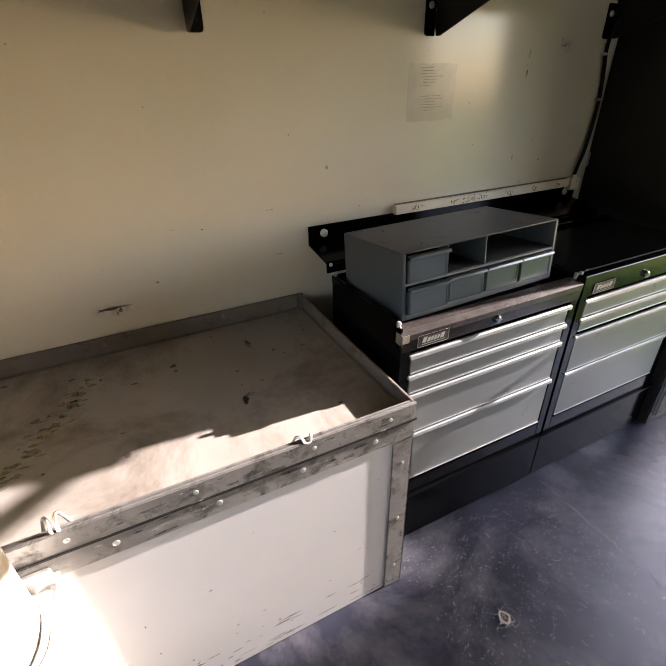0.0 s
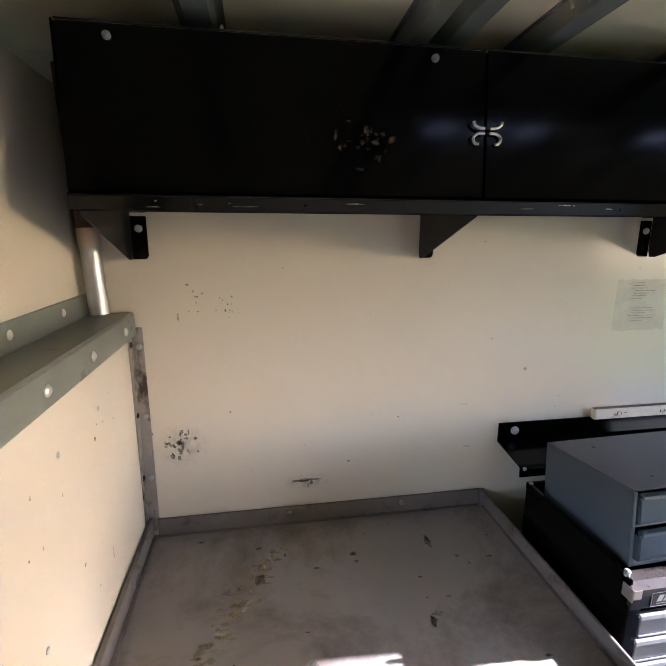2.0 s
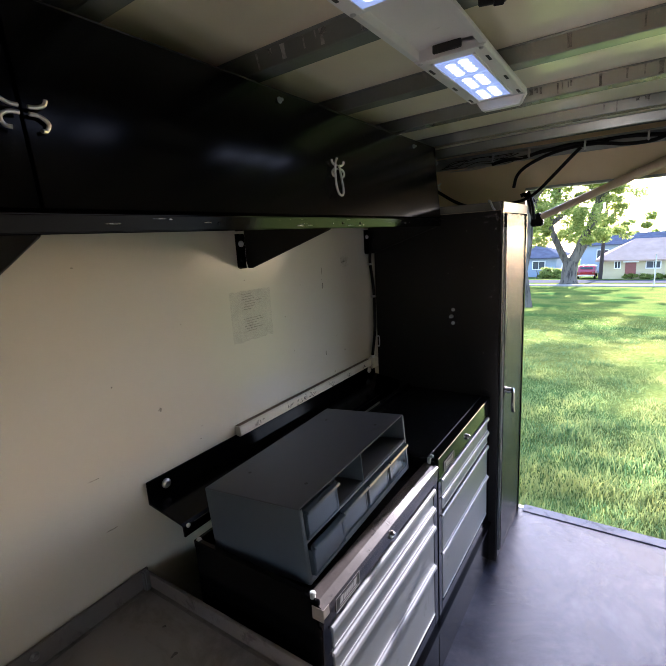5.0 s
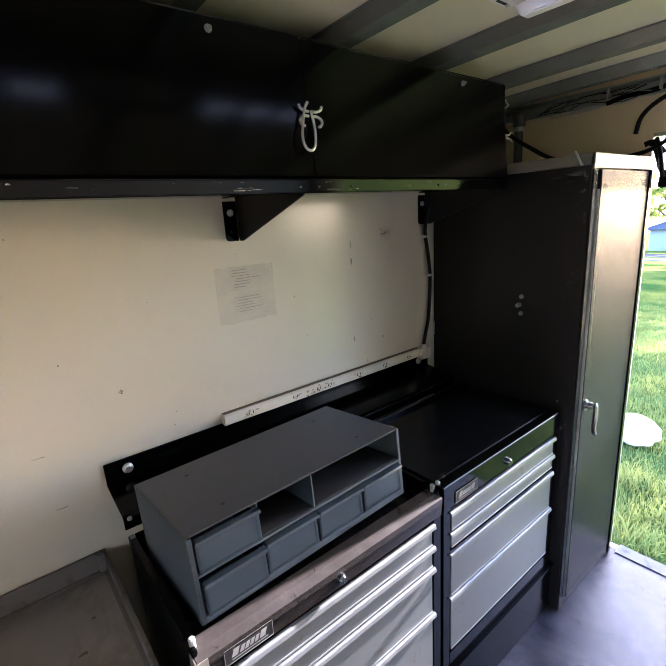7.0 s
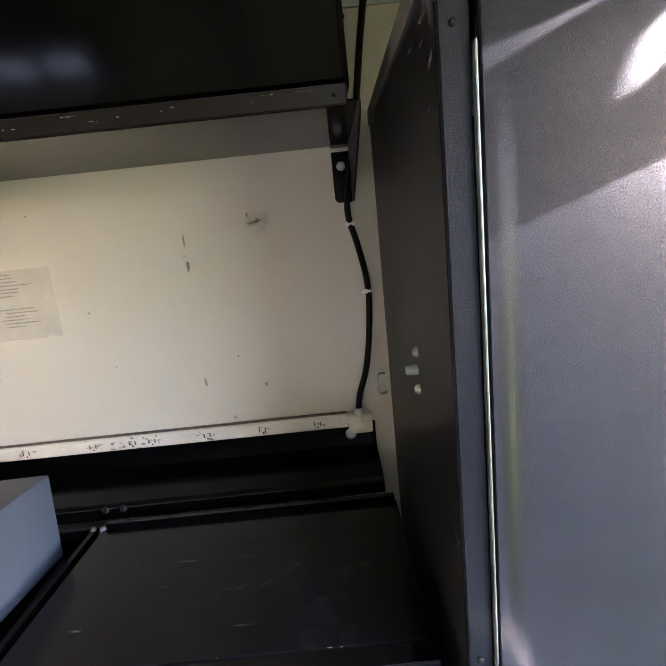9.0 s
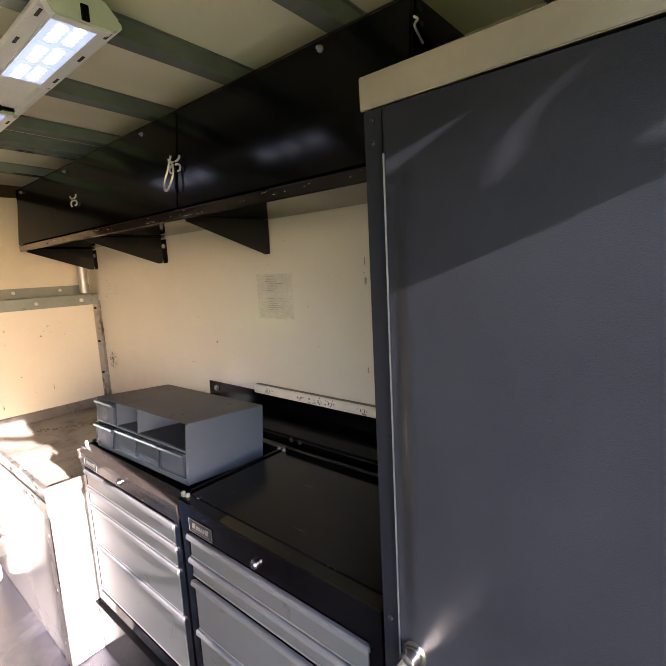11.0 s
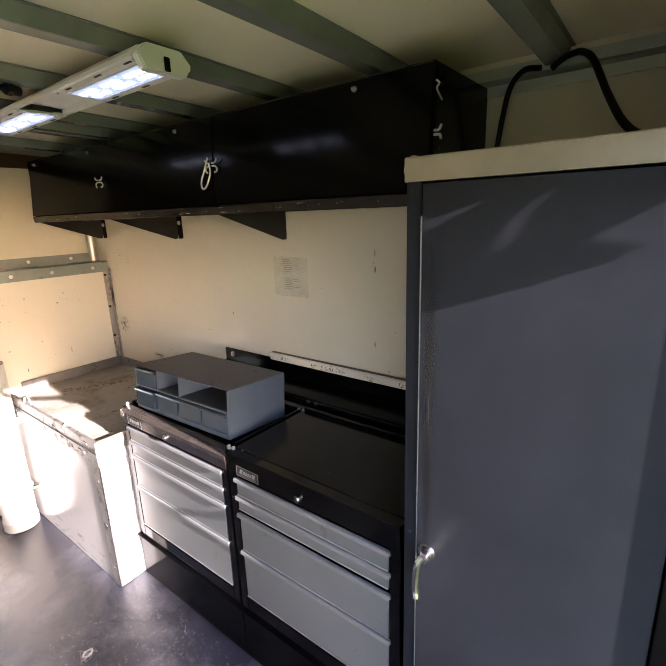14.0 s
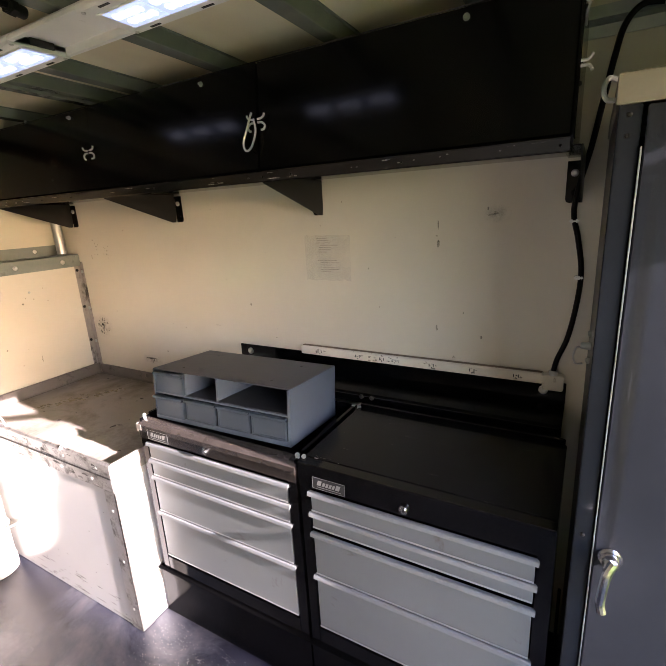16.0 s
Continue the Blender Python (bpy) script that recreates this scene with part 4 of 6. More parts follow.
# ---- tall locker ----
def tall_locker():
    x0, x1, yf, zt = 2.492, 2.992, -0.612, 1.712
    t = thing("tall_locker", ((x0 + x1) / 2, -0.3, 0.0), "tall steel locker with dark slate door and black sides", "locker")
    s = part("side_panel", block(x0, x0 + 0.006, yf + 0.004, -0.004, 0.004, zt - 0.036, 0.0015), BLACKSIDE, t, "scratched black side panel", False)
    part("side_panel", block(x1 - 0.006, x1, yf + 0.004, -0.004, 0.004, zt - 0.036, 0.0015), BLACK, t, "", False)
    part("back_panel", block(x0 + 0.007, x1 - 0.007, -0.012, -0.004, 0.004, zt - 0.036, 0), BLACK, t, "", False)
    part("top_panel", block(x0 + 0.004, x1 - 0.004, yf + 0.006, -0.004, zt - 0.012, zt - 0.004, 0.001), BAND, t, "", False)
    part("top_cap", extrude([(yf - 0.005, zt - 0.045), (yf - 0.006, zt - 0.003), (yf - 0.002, zt), (yf + 0.03, zt), (yf + 0.03, zt - 0.003), (yf + 0.001, zt - 0.004), (yf, zt - 0.045)], "x", x0 - 0.004, x1 + 0.004, 0.0012),
         CAP, t, "dusty cream cap rail", False)
    part("side_cap", extrude([(x0 - 0.004, zt - 0.035), (x0 - 0.004, zt - 0.001), (x0 + 0.03, zt - 0.001), (x0 + 0.03, zt - 0.004), (x0, zt - 0.004), (x0, zt - 0.035)], "y", yf + 0.005, -0.01, 0.0008), CAP, t, "", False)
    part("stile", block(x0, x0 + 0.0315, yf - 0.003, yf + 0.003, 0.004, zt - 0.046, 0.002), SLATE, t, "dark metal stile", False)
    part("stile", block(x1 - 0.022, x1, yf - 0.0072, yf + 0.003, 0.004, zt - 0.046, 0.002), BLACK, t, "dark metal stile", False)
    for z in (1.652, 1.622, 0.9, 0.12):
        part("screw", screw_head((x0 + 0.015, yf - 0.003, z), (0, -1, 0), 0.004, 0.003), WORN, t)
    d = part("door", extrude([(x0 + 0.0375, yf - 0.012), (x1 - 0.026, yf - 0.003), (x1 - 0.026, yf + 0.006), (x0 + 0.0375, yf + 0.006)], "z", 0.05, zt - 0.05, 0.0015), SLATE, t, "dark slate grey textured door", False)
    part("seam_strip", block(x0 + 0.0335, x0 + 0.0358, yf - 0.0100, yf + 0.002, 0.05, 1.605, 0.0008), GALV, d, "bright bare metal door edge", False)
    part("base", block(x0 + 0.032, x1 - 0.0225, yf - 0.002, yf + 0.006, 0.004, 0.048, 0.002), BLACK, t, "", False)
    hx, hz = 2.556, 0.872
    yf -= 0.006
    h = part("handle", merged(rod((hx, yf - 0.005, hz), (hx, yf - 0.012, hz), 0.021, bevel=0.003), rod((hx, yf - 0.012, hz), (hx, yf - 0.034, hz), 0.014, bevel=0.003),
                              hose([(hx + 0.004, yf - 0.036, hz + 0.012), (hx - 0.004, yf - 0.042, hz - 0.006), (hx - 0.008, yf - 0.044, hz - 0.035), (hx - 0.010, yf - 0.043, hz - 0.075), (hx - 0.006, yf - 0.046, hz - 0.096)], 0.0085, 6, 10)),
             CHROME, d, "cast chrome lever handle")
    part("keyhole", rod((hx + 0.002, yf - 0.0345, hz), (hx + 0.002, yf - 0.036, hz), 0.004, seg=10), INK, t)
    yf += 0.006
    part("latch_plate", merged(screw_head((x0, -0.403, 1.250), (-1, 0, 0), 0.008, 0.008), screw_head((x0, -0.403, 1.188), (-1, 0, 0), 0.008, 0.008), rod((x0, -0.396, 1.219), (x0 - 0.020, -0.396, 1.219), 0.009, 0.007, bevel=0.001)),
         GALV, s, "zinc hook with two bolts")
    part("clip", hose([(x0 - 0.005, -0.558, 1.714), (x0 - 0.015, -0.562, 1.717), (x0 - 0.021, -0.570, 1.708), (x0 - 0.022, -0.577, 1.694), (x0 - 0.016, -0.581, 1.682), (x0 - 0.005, -0.582, 1.680)], 0.0042, 5), GALV, t, "bent wire clip")
    return t


tall_locker()
strap = tagged(made("wire_hook", hose([(2.478, -0.012, 1.10), (2.462, -0.03, 1.105), (2.455, -0.035, 1.08), (2.462, -0.03, 1.055), (2.480, -0.012, 1.05)], 0.003, 5), STEEL, True), "small bent wire hook on the wall by the locker", "hook")


# ---- ceiling light ----
def ceiling_light():
    x0, x1, y0, y1, z = 0.800, 1.917, -0.803, -0.648, 1.959
    t = thing("ceiling_light", ((x0 + x1) / 2, (y0 + y1) / 2, z), "white enamel LED strip light with two lit lens groups", "ceiling light")
    ym = (y0 + y1) / 2
    hull = [(y0, z + 0.004), (y0 + 0.004, z), (y1 - 0.004, z), (y1, z + 0.004), (y1, z + 0.012), (y1 - 0.020, z + 0.030), (y0 + 0.020, z + 0.030), (y0, z + 0.012)]
    xa, xb = 1.235, 1.505     # recessed middle
    part("housing", extrude(hull, "x", x0, xa, 0.001), WHITEM, t, "", False)
    part("housing", extrude(hull, "x", xb, x1, 0.001), WHITEM, t, "", False)
    part("channel", extrude([(y0, z + 0.004), (y0 + 0.014, z + 0.004), (y0 + 0.014, z + 0.022), (y1 - 0.014, z + 0.022), (y1 - 0.014, z + 0.004), (y1, z + 0.004), (y1, z + 0.012), (y1 - 0.020, z + 0.029), (y0 + 0.020, z + 0.029), (y0, z + 0.012)],
                            "x", xa + 0.001, xb - 0.001, 0.001), WHITEM, t, "", False)
    cap = [(y0 - 0.006, z + 0.012), (y0 + 0.008, z - 0.002), (y1 - 0.008, z - 0.002), (y1 + 0.006, z + 0.012), (y1 - 0.014, z + 0.036), (y0 + 0.014, z + 0.036)]
    part("end_cap", extrude(cap, "x", x0 - 0.035, x0, 0.004), WHITEM, t, "", False)
    c = part("end_cap", extrude([(-0.802, 1.966), (-0.785, 1.935), (-0.682, 1.935), (-0.664, 1.963), (-0.690, 1.990), (-0.778, 1.990)], "x", x1 + 0.0005, 1.944, 0.003), WHITEM, t, "", False)
    part("switch", block(1.9435, 1.9475, -0.739, -0.724, 1.939, 1.969, 0.0015), RUBBER, c)
    for a, b in ((x0 + 0.02, xa - 0.015), (xb + 0.03, x1 - 0.03)):
        w = (b - a) / 3
        for k in range(3):
            ln = part("lens", block(a + w * k + 0.0025, a + w * (k + 1) - 0.0025, ym - 0.042, ym + 0.042, z - 0.0025, z - 0.0002, 0.0008), LED, t, "lit blue-white LED lens", False)
            for i in range(4):
                for sgn in (-1, 1):
                    px, py = a + w * (k + 0.5) + (i - 1.5) * 0.0215 + sgn * 0.004, ym + sgn * 0.0155
                    part("diode", rod((px, py, z - 0.0026), (px, py, z - 0.0046), 0.0118, 0.0092, 14), DIODE, ln)
        part("lens_frame", merged(block(a - 0.004, b + 0.004, ym - 0.0475, ym - 0.0425, z - 0.003, z, 0), block(a - 0.004, b + 0.004, ym + 0.0425, ym + 0.0475, z - 0.003, z, 0)), WHITEM, t, "", False)
    for x in (0.86, 1.0, 1.16, 1.58, 1.74, 1.88):
        for y in (y0 + 0.014, y1 - 0.014):
            part("slot", block(x - 0.016, x + 0.016, y - 0.003, y + 0.003, z - 0.0012, z - 0.0001, 0), INK, t)
    for x, y in ((x0 + 0.012, y0 + 0.012), (x0 + 0.012, y1 - 0.012), (xa - 0.008, y0 + 0.012), (xa - 0.008, y1 - 0.012), (xb + 0.01, y0 + 0.012), (xb + 0.01, y1 - 0.012), (x1 - 0.012, y0 + 0.012), (x1 - 0.012, y1 - 0.012)):
        part("screw", screw_head((x, y, z), (0, 0, -1), 0.005, 0.003), STEEL, t)
    for x in (xa + 0.004, xb - 0.012):
        part("knockout", block(x, x + 0.008, ym - 0.03, ym + 0.03, z + 0.006, z + 0.0215, 0.001), INK, t)
    for x in (0.987, 1.812):
        part("hanger", merged(*[block(x - 0.02, x + 0.02, y, y + 0.02, z + 0.029, camber(ym) + 0.03, 0.001) for y in (y0 + 0.03, y1 - 0.05)]), GALV, t)
    return t


ceiling_light()


# ---- cables at the roof ----
hz = thing("roof_hose", (2.6, -0.07, 1.76), "black hose looping over the locker under the roof", "hose")
part("hose", hose([(2.60, -0.05, 1.955), (2.625, -0.052, 1.972), (2.65, -0.06, 1.977), (2.675, -0.08, 1.970), (2.706, -0.12, 1.938), (2.75, -0.175, 1.850), (2.798, -0.27, 1.772), (2.84, -0.32, 1.738), (2.90, -0.36, 1.722), (2.95, -0.38, 1.720)], 0.0080, 8, 10), RUBBER, hz)
rc = thing("rear_cables", (3.0, -0.8, 1.93), "tangle of black cables along the rear roof rail", "cables")
part("cable", hose([(2.99, -0.44, 1.930), (2.985, -0.52, 1.936), (2.985, -0.7, 1.955), (2.985, -0.95, 1.968), (2.985, -1.2, 1.955), (2.985, -1.5, 1.962), (2.985, -1.9, 1.95)], 0.009, 8, 8, 0.01), RUBBER, rc)
part("cable", hose([(2.988, -0.55, 1.80), (2.98, -0.57, 1.86), (2.975, -0.63, 1.905), (2.975, -0.75, 1.945), (2.975, -0.9, 1.955), (2.975, -1.02, 1.935), (2.975, -1.12, 1.935), (2.975, -1.25, 1.965), (2.975, -1.6, 1.96)], 0.008, 8, 8), RUBBER, rc)
part("cable", hose([(2.96, -0.845, 1.945), (2.955, -0.80, 1.90), (2.96, -0.72, 1.82), (2.97, -0.66, 1.765), (2.98, -0.60, 1.735), (2.985, -0.52, 1.722)], 0.008, 8, 8), RUBBER, rc)
part("cable", hose([(2.99, -0.62, 1.775), (2.98, -0.635, 1.74), (2.975, -0.645, 1.70), (2.985, -0.648, 1.66), (2.995, -0.65, 1.64)], 0.008, 6, 8), RUBBER, rc)
for y in (-0.45, -0.62, -0.86, -1.1, -1.5):
    part("cable_tie", block(2.965, 3.0, y - 0.004, y + 0.004, 1.935, 1.975, 0.002), STEEL, rc)
wr = random.Random(12)
for k in range(7):
    y, z = -0.16 - 0.05 * wr.random(), 1.93 + 0.02 * wr.random()
    pts = [(3.0, y, z)]
    for _ in range(5):
        y -= 0.05 + 0.06 * wr.random()
        z = min(1.965, max(1.885, z + wr.gauss(0, 0.014)))
        pts.append((2.985 - 0.02 * wr.random(), y, z))
    part("wire", hose(pts, 0.0014 + 0.0008 * wr.random(), 5, 6), (RUBBER, RUBBER, CORD)[k % 3], rc)
for k in range(3):
    part("wire", hose([(3.0, -0.22 - 0.03 * k, 1.918), (2.995, -0.36, 1.915 + 0.006 * k), (2.995, -0.50, 1.93 - 0.005 * k), (2.995, -0.6, 1.925 + 0.01 * k)], 0.0025, 6, 6), PVC, rc)
pole = thing("door_pole", (2.99, -0.65, 1.62), "tan door prop pole with a black rubber end", "pole")
part("pole", rod((3.040, -0.664, 1.643), (2.958, -1.36, 1.920), 0.017, 0.021, 20), TAN, pole)
part("rubber_end", extrude([(-0.627, 1.612), (-0.634, 1.601), (-0.684, 1.603), (-0.690, 1.622), (-0.672, 1.670), (-0.655, 1.668), (-0.634, 1.655)], "x", 3.020, 3.062, 0.004), RUBBER, pole, "black rubber pole end")
part("cable", hose([(2.985, -0.585, 1.757), (2.990, -0.606, 1.763), (2.992, -0.620, 1.738), (3.005, -0.628, 1.705), (3.020, -0.630, 1.680), (3.032, -0.634, 1.665), (3.040, -0.642, 1.645)], 0.0095, 6, 10), RUBBER, pole, "black cable down to the pole end")
part("cable_tail", hose([(2.990, -0.600, 1.752), (2.990, -0.612, 1.766), (2.990, -0.628, 1.752), (2.990, -0.642, 1.737), (2.990, -0.652, 1.722)], 0.0065, 6, 8), RUBBER, pole)
part("sleeve", rod((3.0016, -0.99, 1.7728), (2.958, -1.36, 1.920), 0.021, 0.025, 20), TAN, pole)
gl = thing("cable_gland", (1.37, -0.86, 1.98), "black cable with a metal gland crossing the roof from the light", "cable")
part("gland", merged(rod((1.365, -0.826, 1.982), (1.378, -0.87, 1.982), 0.013, bevel=0.002), rod((1.372, -0.85, 1.982), (1.377, -0.866, 1.982), 0.017, seg=6, bevel=0.001)), WORN, gl)
part("cable", hose([(1.375, -0.86, 1.985), (1.40, -0.95, 1.975), (1.45, -1.10, 1.962), (1.52, -1.3, 1.968), (1.6, -1.55, 1.985), (1.62, -1.8, 1.995), (1.62, -2.19, 1.96)], 0.0088, 8, 10), RUBBER, gl)
tagged(made("roof_screw", screw_head((0.30, -0.288, 1.95), (0, 0, 1), 0.006, 0.03), GALV, True), "zinc bolt end standing over the wall cabinet", "bolt")


# ---- marks on the wall ----
def residue(name, x0, x1, z0, z1, label):
    """What is left of a label: a torn thin film with rows of dashes."""
    t = thing(name, ((x0 + x1) / 2, 0.0, z0), label, "label residue")
    n = 14
    bm = bmesh.new()
    top = [(x0 + (x1 - x0) * i / n, z1 + 0.006 * noise.noise(Vector((i * 0.7, 1, 0)))) for i in range(n + 1)]
    bot = [(x0 + (x1 - x0) * i / n, z0 + 0.008 * noise.noise(Vector((i * 0.8, 5, 0)))) for i in range(n + 1)]
    for i in range(n):
        vs = [bm.verts.new((u, -0.0006, v)) for u, v in (bot[i], bot[i + 1], top[i + 1], top[i])]
        bm.faces.new(vs)
    bmesh.ops.remove_doubles(bm, verts=bm.verts, dist=1e-6)
    part("film", bm, FILM, t, "", False)
    rnd = random.Random(4)
    for zt, zb in ((z1 - 0.012, z1 - 0.075), (z0 + 0.075, z0 + 0.018)):
        for k in range(int((zt - zb) / 0.0085)):
            z = zt - 0.0085 * k
            a = x0 + 0.05 + rnd.random() * 0.02
            part("print_row", block(a, a + 0.04 + rnd.random() * 0.05, -0.0012, -0.0008, z, z + 0.0022, 0), FADED, t, "", False)


def film_material(name, col, amount, scale, low=0.25, start=0.38):
    m = bpy.data.materials.new(name)
    m.use_nodes = True
    n, l = m.node_tree.nodes, m.node_tree.links
    b = n["Principled BSDF"]
    b.inputs["Base Color"].default_value = (*col, 1)
    b.inputs["Roughness"].default_value = 0.7
    co, t, r = n.new("ShaderNodeTexCoord"), n.new("ShaderNodeTexNoise"), n.new("ShaderNodeMapRange")
    t.inputs["Scale"].default_value, t.inputs["Detail"].default_value, t.inputs["Roughness"].default_value = scale, 8, 0.7
    l.new(co.outputs["Object"], t.inputs["Vector"])
    r.inputs[1].default_value, r.inputs[2].default_value, r.inputs[3].default_value, r.inputs[4].default_value = start, start + 0.24, amount * low, amount
    l.new(t.outputs["Fac"], r.inputs[0])
    l.new(r.outputs[0], b.inputs["Alpha"])
    return m


def smear_material(name, col, amount, scale, start=0.42, rough=0.7):
    """A film that thins out towards its rim."""
    m = film_material(name, col, amount, scale, 0.0, start)
    n, l = m.node_tree.nodes, m.node_tree.links
    co, mp, g, mul = n.new("ShaderNodeTexCoord"), n.new("ShaderNodeVectorMath"), n.new("ShaderNodeTexGradient"), n.new("ShaderNodeMath")
    mp.operation, g.gradient_type, mul.operation = "MULTIPLY_ADD", "SPHERICAL", "MULTIPLY"
    mp.inputs[1].default_value, mp.inputs[2].default_value = (2, 2, 2), (-1, -1, -1)
    l.new(co.outputs["Generated"], mp.inputs[0])
    l.new(mp.outputs[0], g.inputs[0])
    l.new(g.outputs["Fac"], mul.inputs[0])
    l.new(n["Map Range"].outputs[0], mul.inputs[1])
    l.new(mul.outputs[0], n["Principled BSDF"].inputs["Alpha"])
    n["Principled BSDF"].inputs["Roughness"].default_value = rough
    return m


def smear(name, u0, u1, v0, v1, axis, at, mat, label, category, tilt=0.0):
    """One soft-edged smear that lies on a wall, a door or a top."""
    bm = bmesh.new()
    put = (lambda u, v: (u, at + tilt * (u - u0), v)) if axis == "y" else (lambda u, v: (u, v, at)) if axis == "z" else (lambda u, v: (at, u, v))
    n = 6
    rows = [[bm.verts.new(put(u0 + (u1 - u0) * i / n, v0 + (v1 - v0) * j / n)) for i in range(n + 1)] for j in range(n + 1)]
    for j in range(n):
        for i in range(n):
            bm.faces.new((rows[j][i], rows[j][i + 1], rows[j + 1][i + 1], rows[j + 1][i]))
    return tagged(made(name, bm, mat), label, category, kind="stuff")


FILM = film_material("label_film", (0.50, 0.47, 0.45), 0.20, 9)
FADED = film_material("faded_print", (0.24, 0.22, 0.21), 0.22, 90)
SCUFF = film_material("scuff", (0.10, 0.075, 0.05), 0.75, 70)
PALE = film_material("pale_scratch", (0.25, 0.23, 0.21), 0.45, 60)
CRUD = film_material("yellowish_crud", (0.30, 0.25, 0.15), 0.9, 40)
STAIN = film_material("dark_stain", (0.018, 0.014, 0.011), 0.8, 30)
residue("label_residue", 1.506, 1.703, 1.276, 1.446, "pale grey residue of a torn-off paper on the cream wall")


def marks(name, spots, axis, label, mat=None, at=0.0, category="wall marks"):
    """Small chips and scuffs that lie on a wall: one joined part."""
    bm = bmesh.new()
    rnd = random.Random(9)
    for u, v, w, h in spots:
        n = 11
        ring = []
        for k in range(n):
            a = 2 * math.pi * k / n
            s = 0.65 + 0.7 * rnd.random()
            du, dv = w * 0.5 * s * math.cos(a), h * 0.5 * s * math.sin(a)
            ring.append(bm.verts.new((u + du, at - 0.0008, v + dv) if axis == "y" else (at + 0.0008, u + du, v + dv) if axis == "x" else (u + du, v + dv, at + 0.0008)))
        bm.faces.new(ring)
    ob = tagged(made(name, bm, mat or SCUFF), label, category, kind="stuff")
    return ob


rnd = random.Random(21)
spots = [(1.206, 1.16, 0.012, 0.012), (2.032, 1.412, 0.010, 0.022), (2.032, 1.47, 0.004, 0.04), (1.775, 1.324, 0.006, 0.006), (2.09, 1.02, 0.012, 0.01), (0.481, 0.826, 0.085, 0.010), (0.462, 0.824, 0.05, 0.006), (0.50, 0.815, 0.010, 0.014), (0.49, 0.806, 0.006, 0.014),
         (0.16, 1.45, 0.008, 0.006), (0.13, 1.36, 0.006, 0.022), (2.195, 1.497, 0.026, 0.006), (2.212, 1.502, 0.014, 0.010), (2.188, 1.515, 0.006, 0.010), (1.02, 0.90, 0.03, 0.004), (0.62, 0.88, 0.012, 0.006), (0.78, 1.02, 0.008, 0.004),
         (2.18, 1.10, 0.008, 0.01), (2.12, 1.18, 0.005, 0.006), (2.03, 1.12, 0.006, 0.02), (1.0, 1.05, 0.03, 0.003)]
spots += [(0.105 + rnd.gauss(0, 0.03), 0.975 + rnd.gauss(0, 0.025), 0.003 + 0.011 * rnd.random(), 0.003 + 0.016 * rnd.random()) for _ in range(26)]
spots += [(rnd.uniform(0.1, 2.4), rnd.uniform(0.8, 1.6), 0.003 + 0.004 * rnd.random(), 0.003 + 0.003 * rnd.random()) for _ in range(18)]
outs = [(x + rnd.gauss(0, 0.012), 0.990 + rnd.gauss(0, 0.006), 0.004 + 0.012 * rnd.random(), 0.002 + 0.006 * rnd.random()) for x in (1.56, 1.73, 1.79, 1.83, 1.86, 1.88, 2.02, 2.16, 2.30) for _ in range(5)]
spots += [(0.265 + rnd.gauss(0, 0.014), 1.385 + rnd.gauss(0, 0.018), 0.002 + 0.004 * rnd.random(), 0.002 + 0.004 * rnd.random()) for _ in range(14)]
spots += [(0.185 + rnd.gauss(0, 0.008), 1.415 + rnd.gauss(0, 0.025), 0.003 + 0.006 * rnd.random(), 0.003 + 0.005 * rnd.random()) for _ in range(7)]
marks("outlet_smudges", outs, "y", "dark rubbed smudges on the outlet strip", SCUFF, -0.0280, "smudges")
marks("wall_scuffs", spots, "y", "dark chips and scuffs on the cream wall")
spots = [(-0.75, 1.13, 0.03, 0.01), (-0.74, 1.12, 0.015, 0.03), (-0.33, 1.16, 0.01, 0.012), (-0.30, 0.86, 0.006, 0.03), (-0.55, 0.80, 0.008, 0.03), (-0.45, 0.95, 0.008, 0.008)]
spots += [(rnd.uniform(-0.9, -0.1), rnd.uniform(0.78, 1.28), 0.003 + 0.004 * rnd.random(), 0.004 + 0.008 * rnd.random()) for _ in range(10)]
marks("bulkhead_scuffs", spots, "x", "dark chips and scuffs on the bulkhead")


spots = [(0.20 + 0.18 * u + rnd.gauss(0, 0.018), -0.47 + 0.33 * u + rnd.gauss(0, 0.02), 0.006 + 0.03 * rnd.random(), 0.004 + 0.016 * rnd.random()) for u in (k / 70 for k in range(70))]
marks("tray_crud", spots, "z", "yellowish dried crud on the steel tray", CRUD, 0.686, "stain")
spots = [(0.76, -0.42, 0.03, 0.016), (0.74, -0.44, 0.012, 0.03), (0.76, -0.30, 0.012, 0.008), (0.83, -0.17, 0.02, 0.05)]
spots += [(rnd.uniform(0.08, 1.05), rnd.uniform(-0.62, -0.04), 0.004 + 0.022 * rnd.random(), 0.003 + 0.014 * rnd.random()) for _ in range(22)]
marks("tray_stains", spots, "z", "dark oil stains on the steel tray", STAIN, 0.6861, "stain")
spots = [(-0.60 + 0.05 * rnd.random() ** 2, rnd.uniform(0.2, 1.66), 0.004 + 0.012 * rnd.random(), 0.002 + 0.008 * rnd.random()) for _ in range(40)]
spots += [(rnd.uniform(-0.58, -0.05), rnd.uniform(0.9, 1.66), 0.003 + 0.02 * rnd.random() ** 3, 0.0015 + 0.003 * rnd.random()) for _ in range(45)]
spots += [(-0.572, 1.656, 0.055, 0.016), (-0.594, 1.645, 0.018, 0.03), (-0.50, 1.648, 0.035, 0.004), (-0.548, 1.632, 0.022, 0.005), (-0.585, 1.60, 0.014, 0.010), (-0.57, 1.56, 0.025, 0.003), (-0.597, 1.52, 0.01, 0.03), (-0.36, 1.658, 0.02, 0.003)]
marks("locker_scratches", spots, "x", "pale chips and scratches on the black locker side", PALE, 2.4904, "scratches")
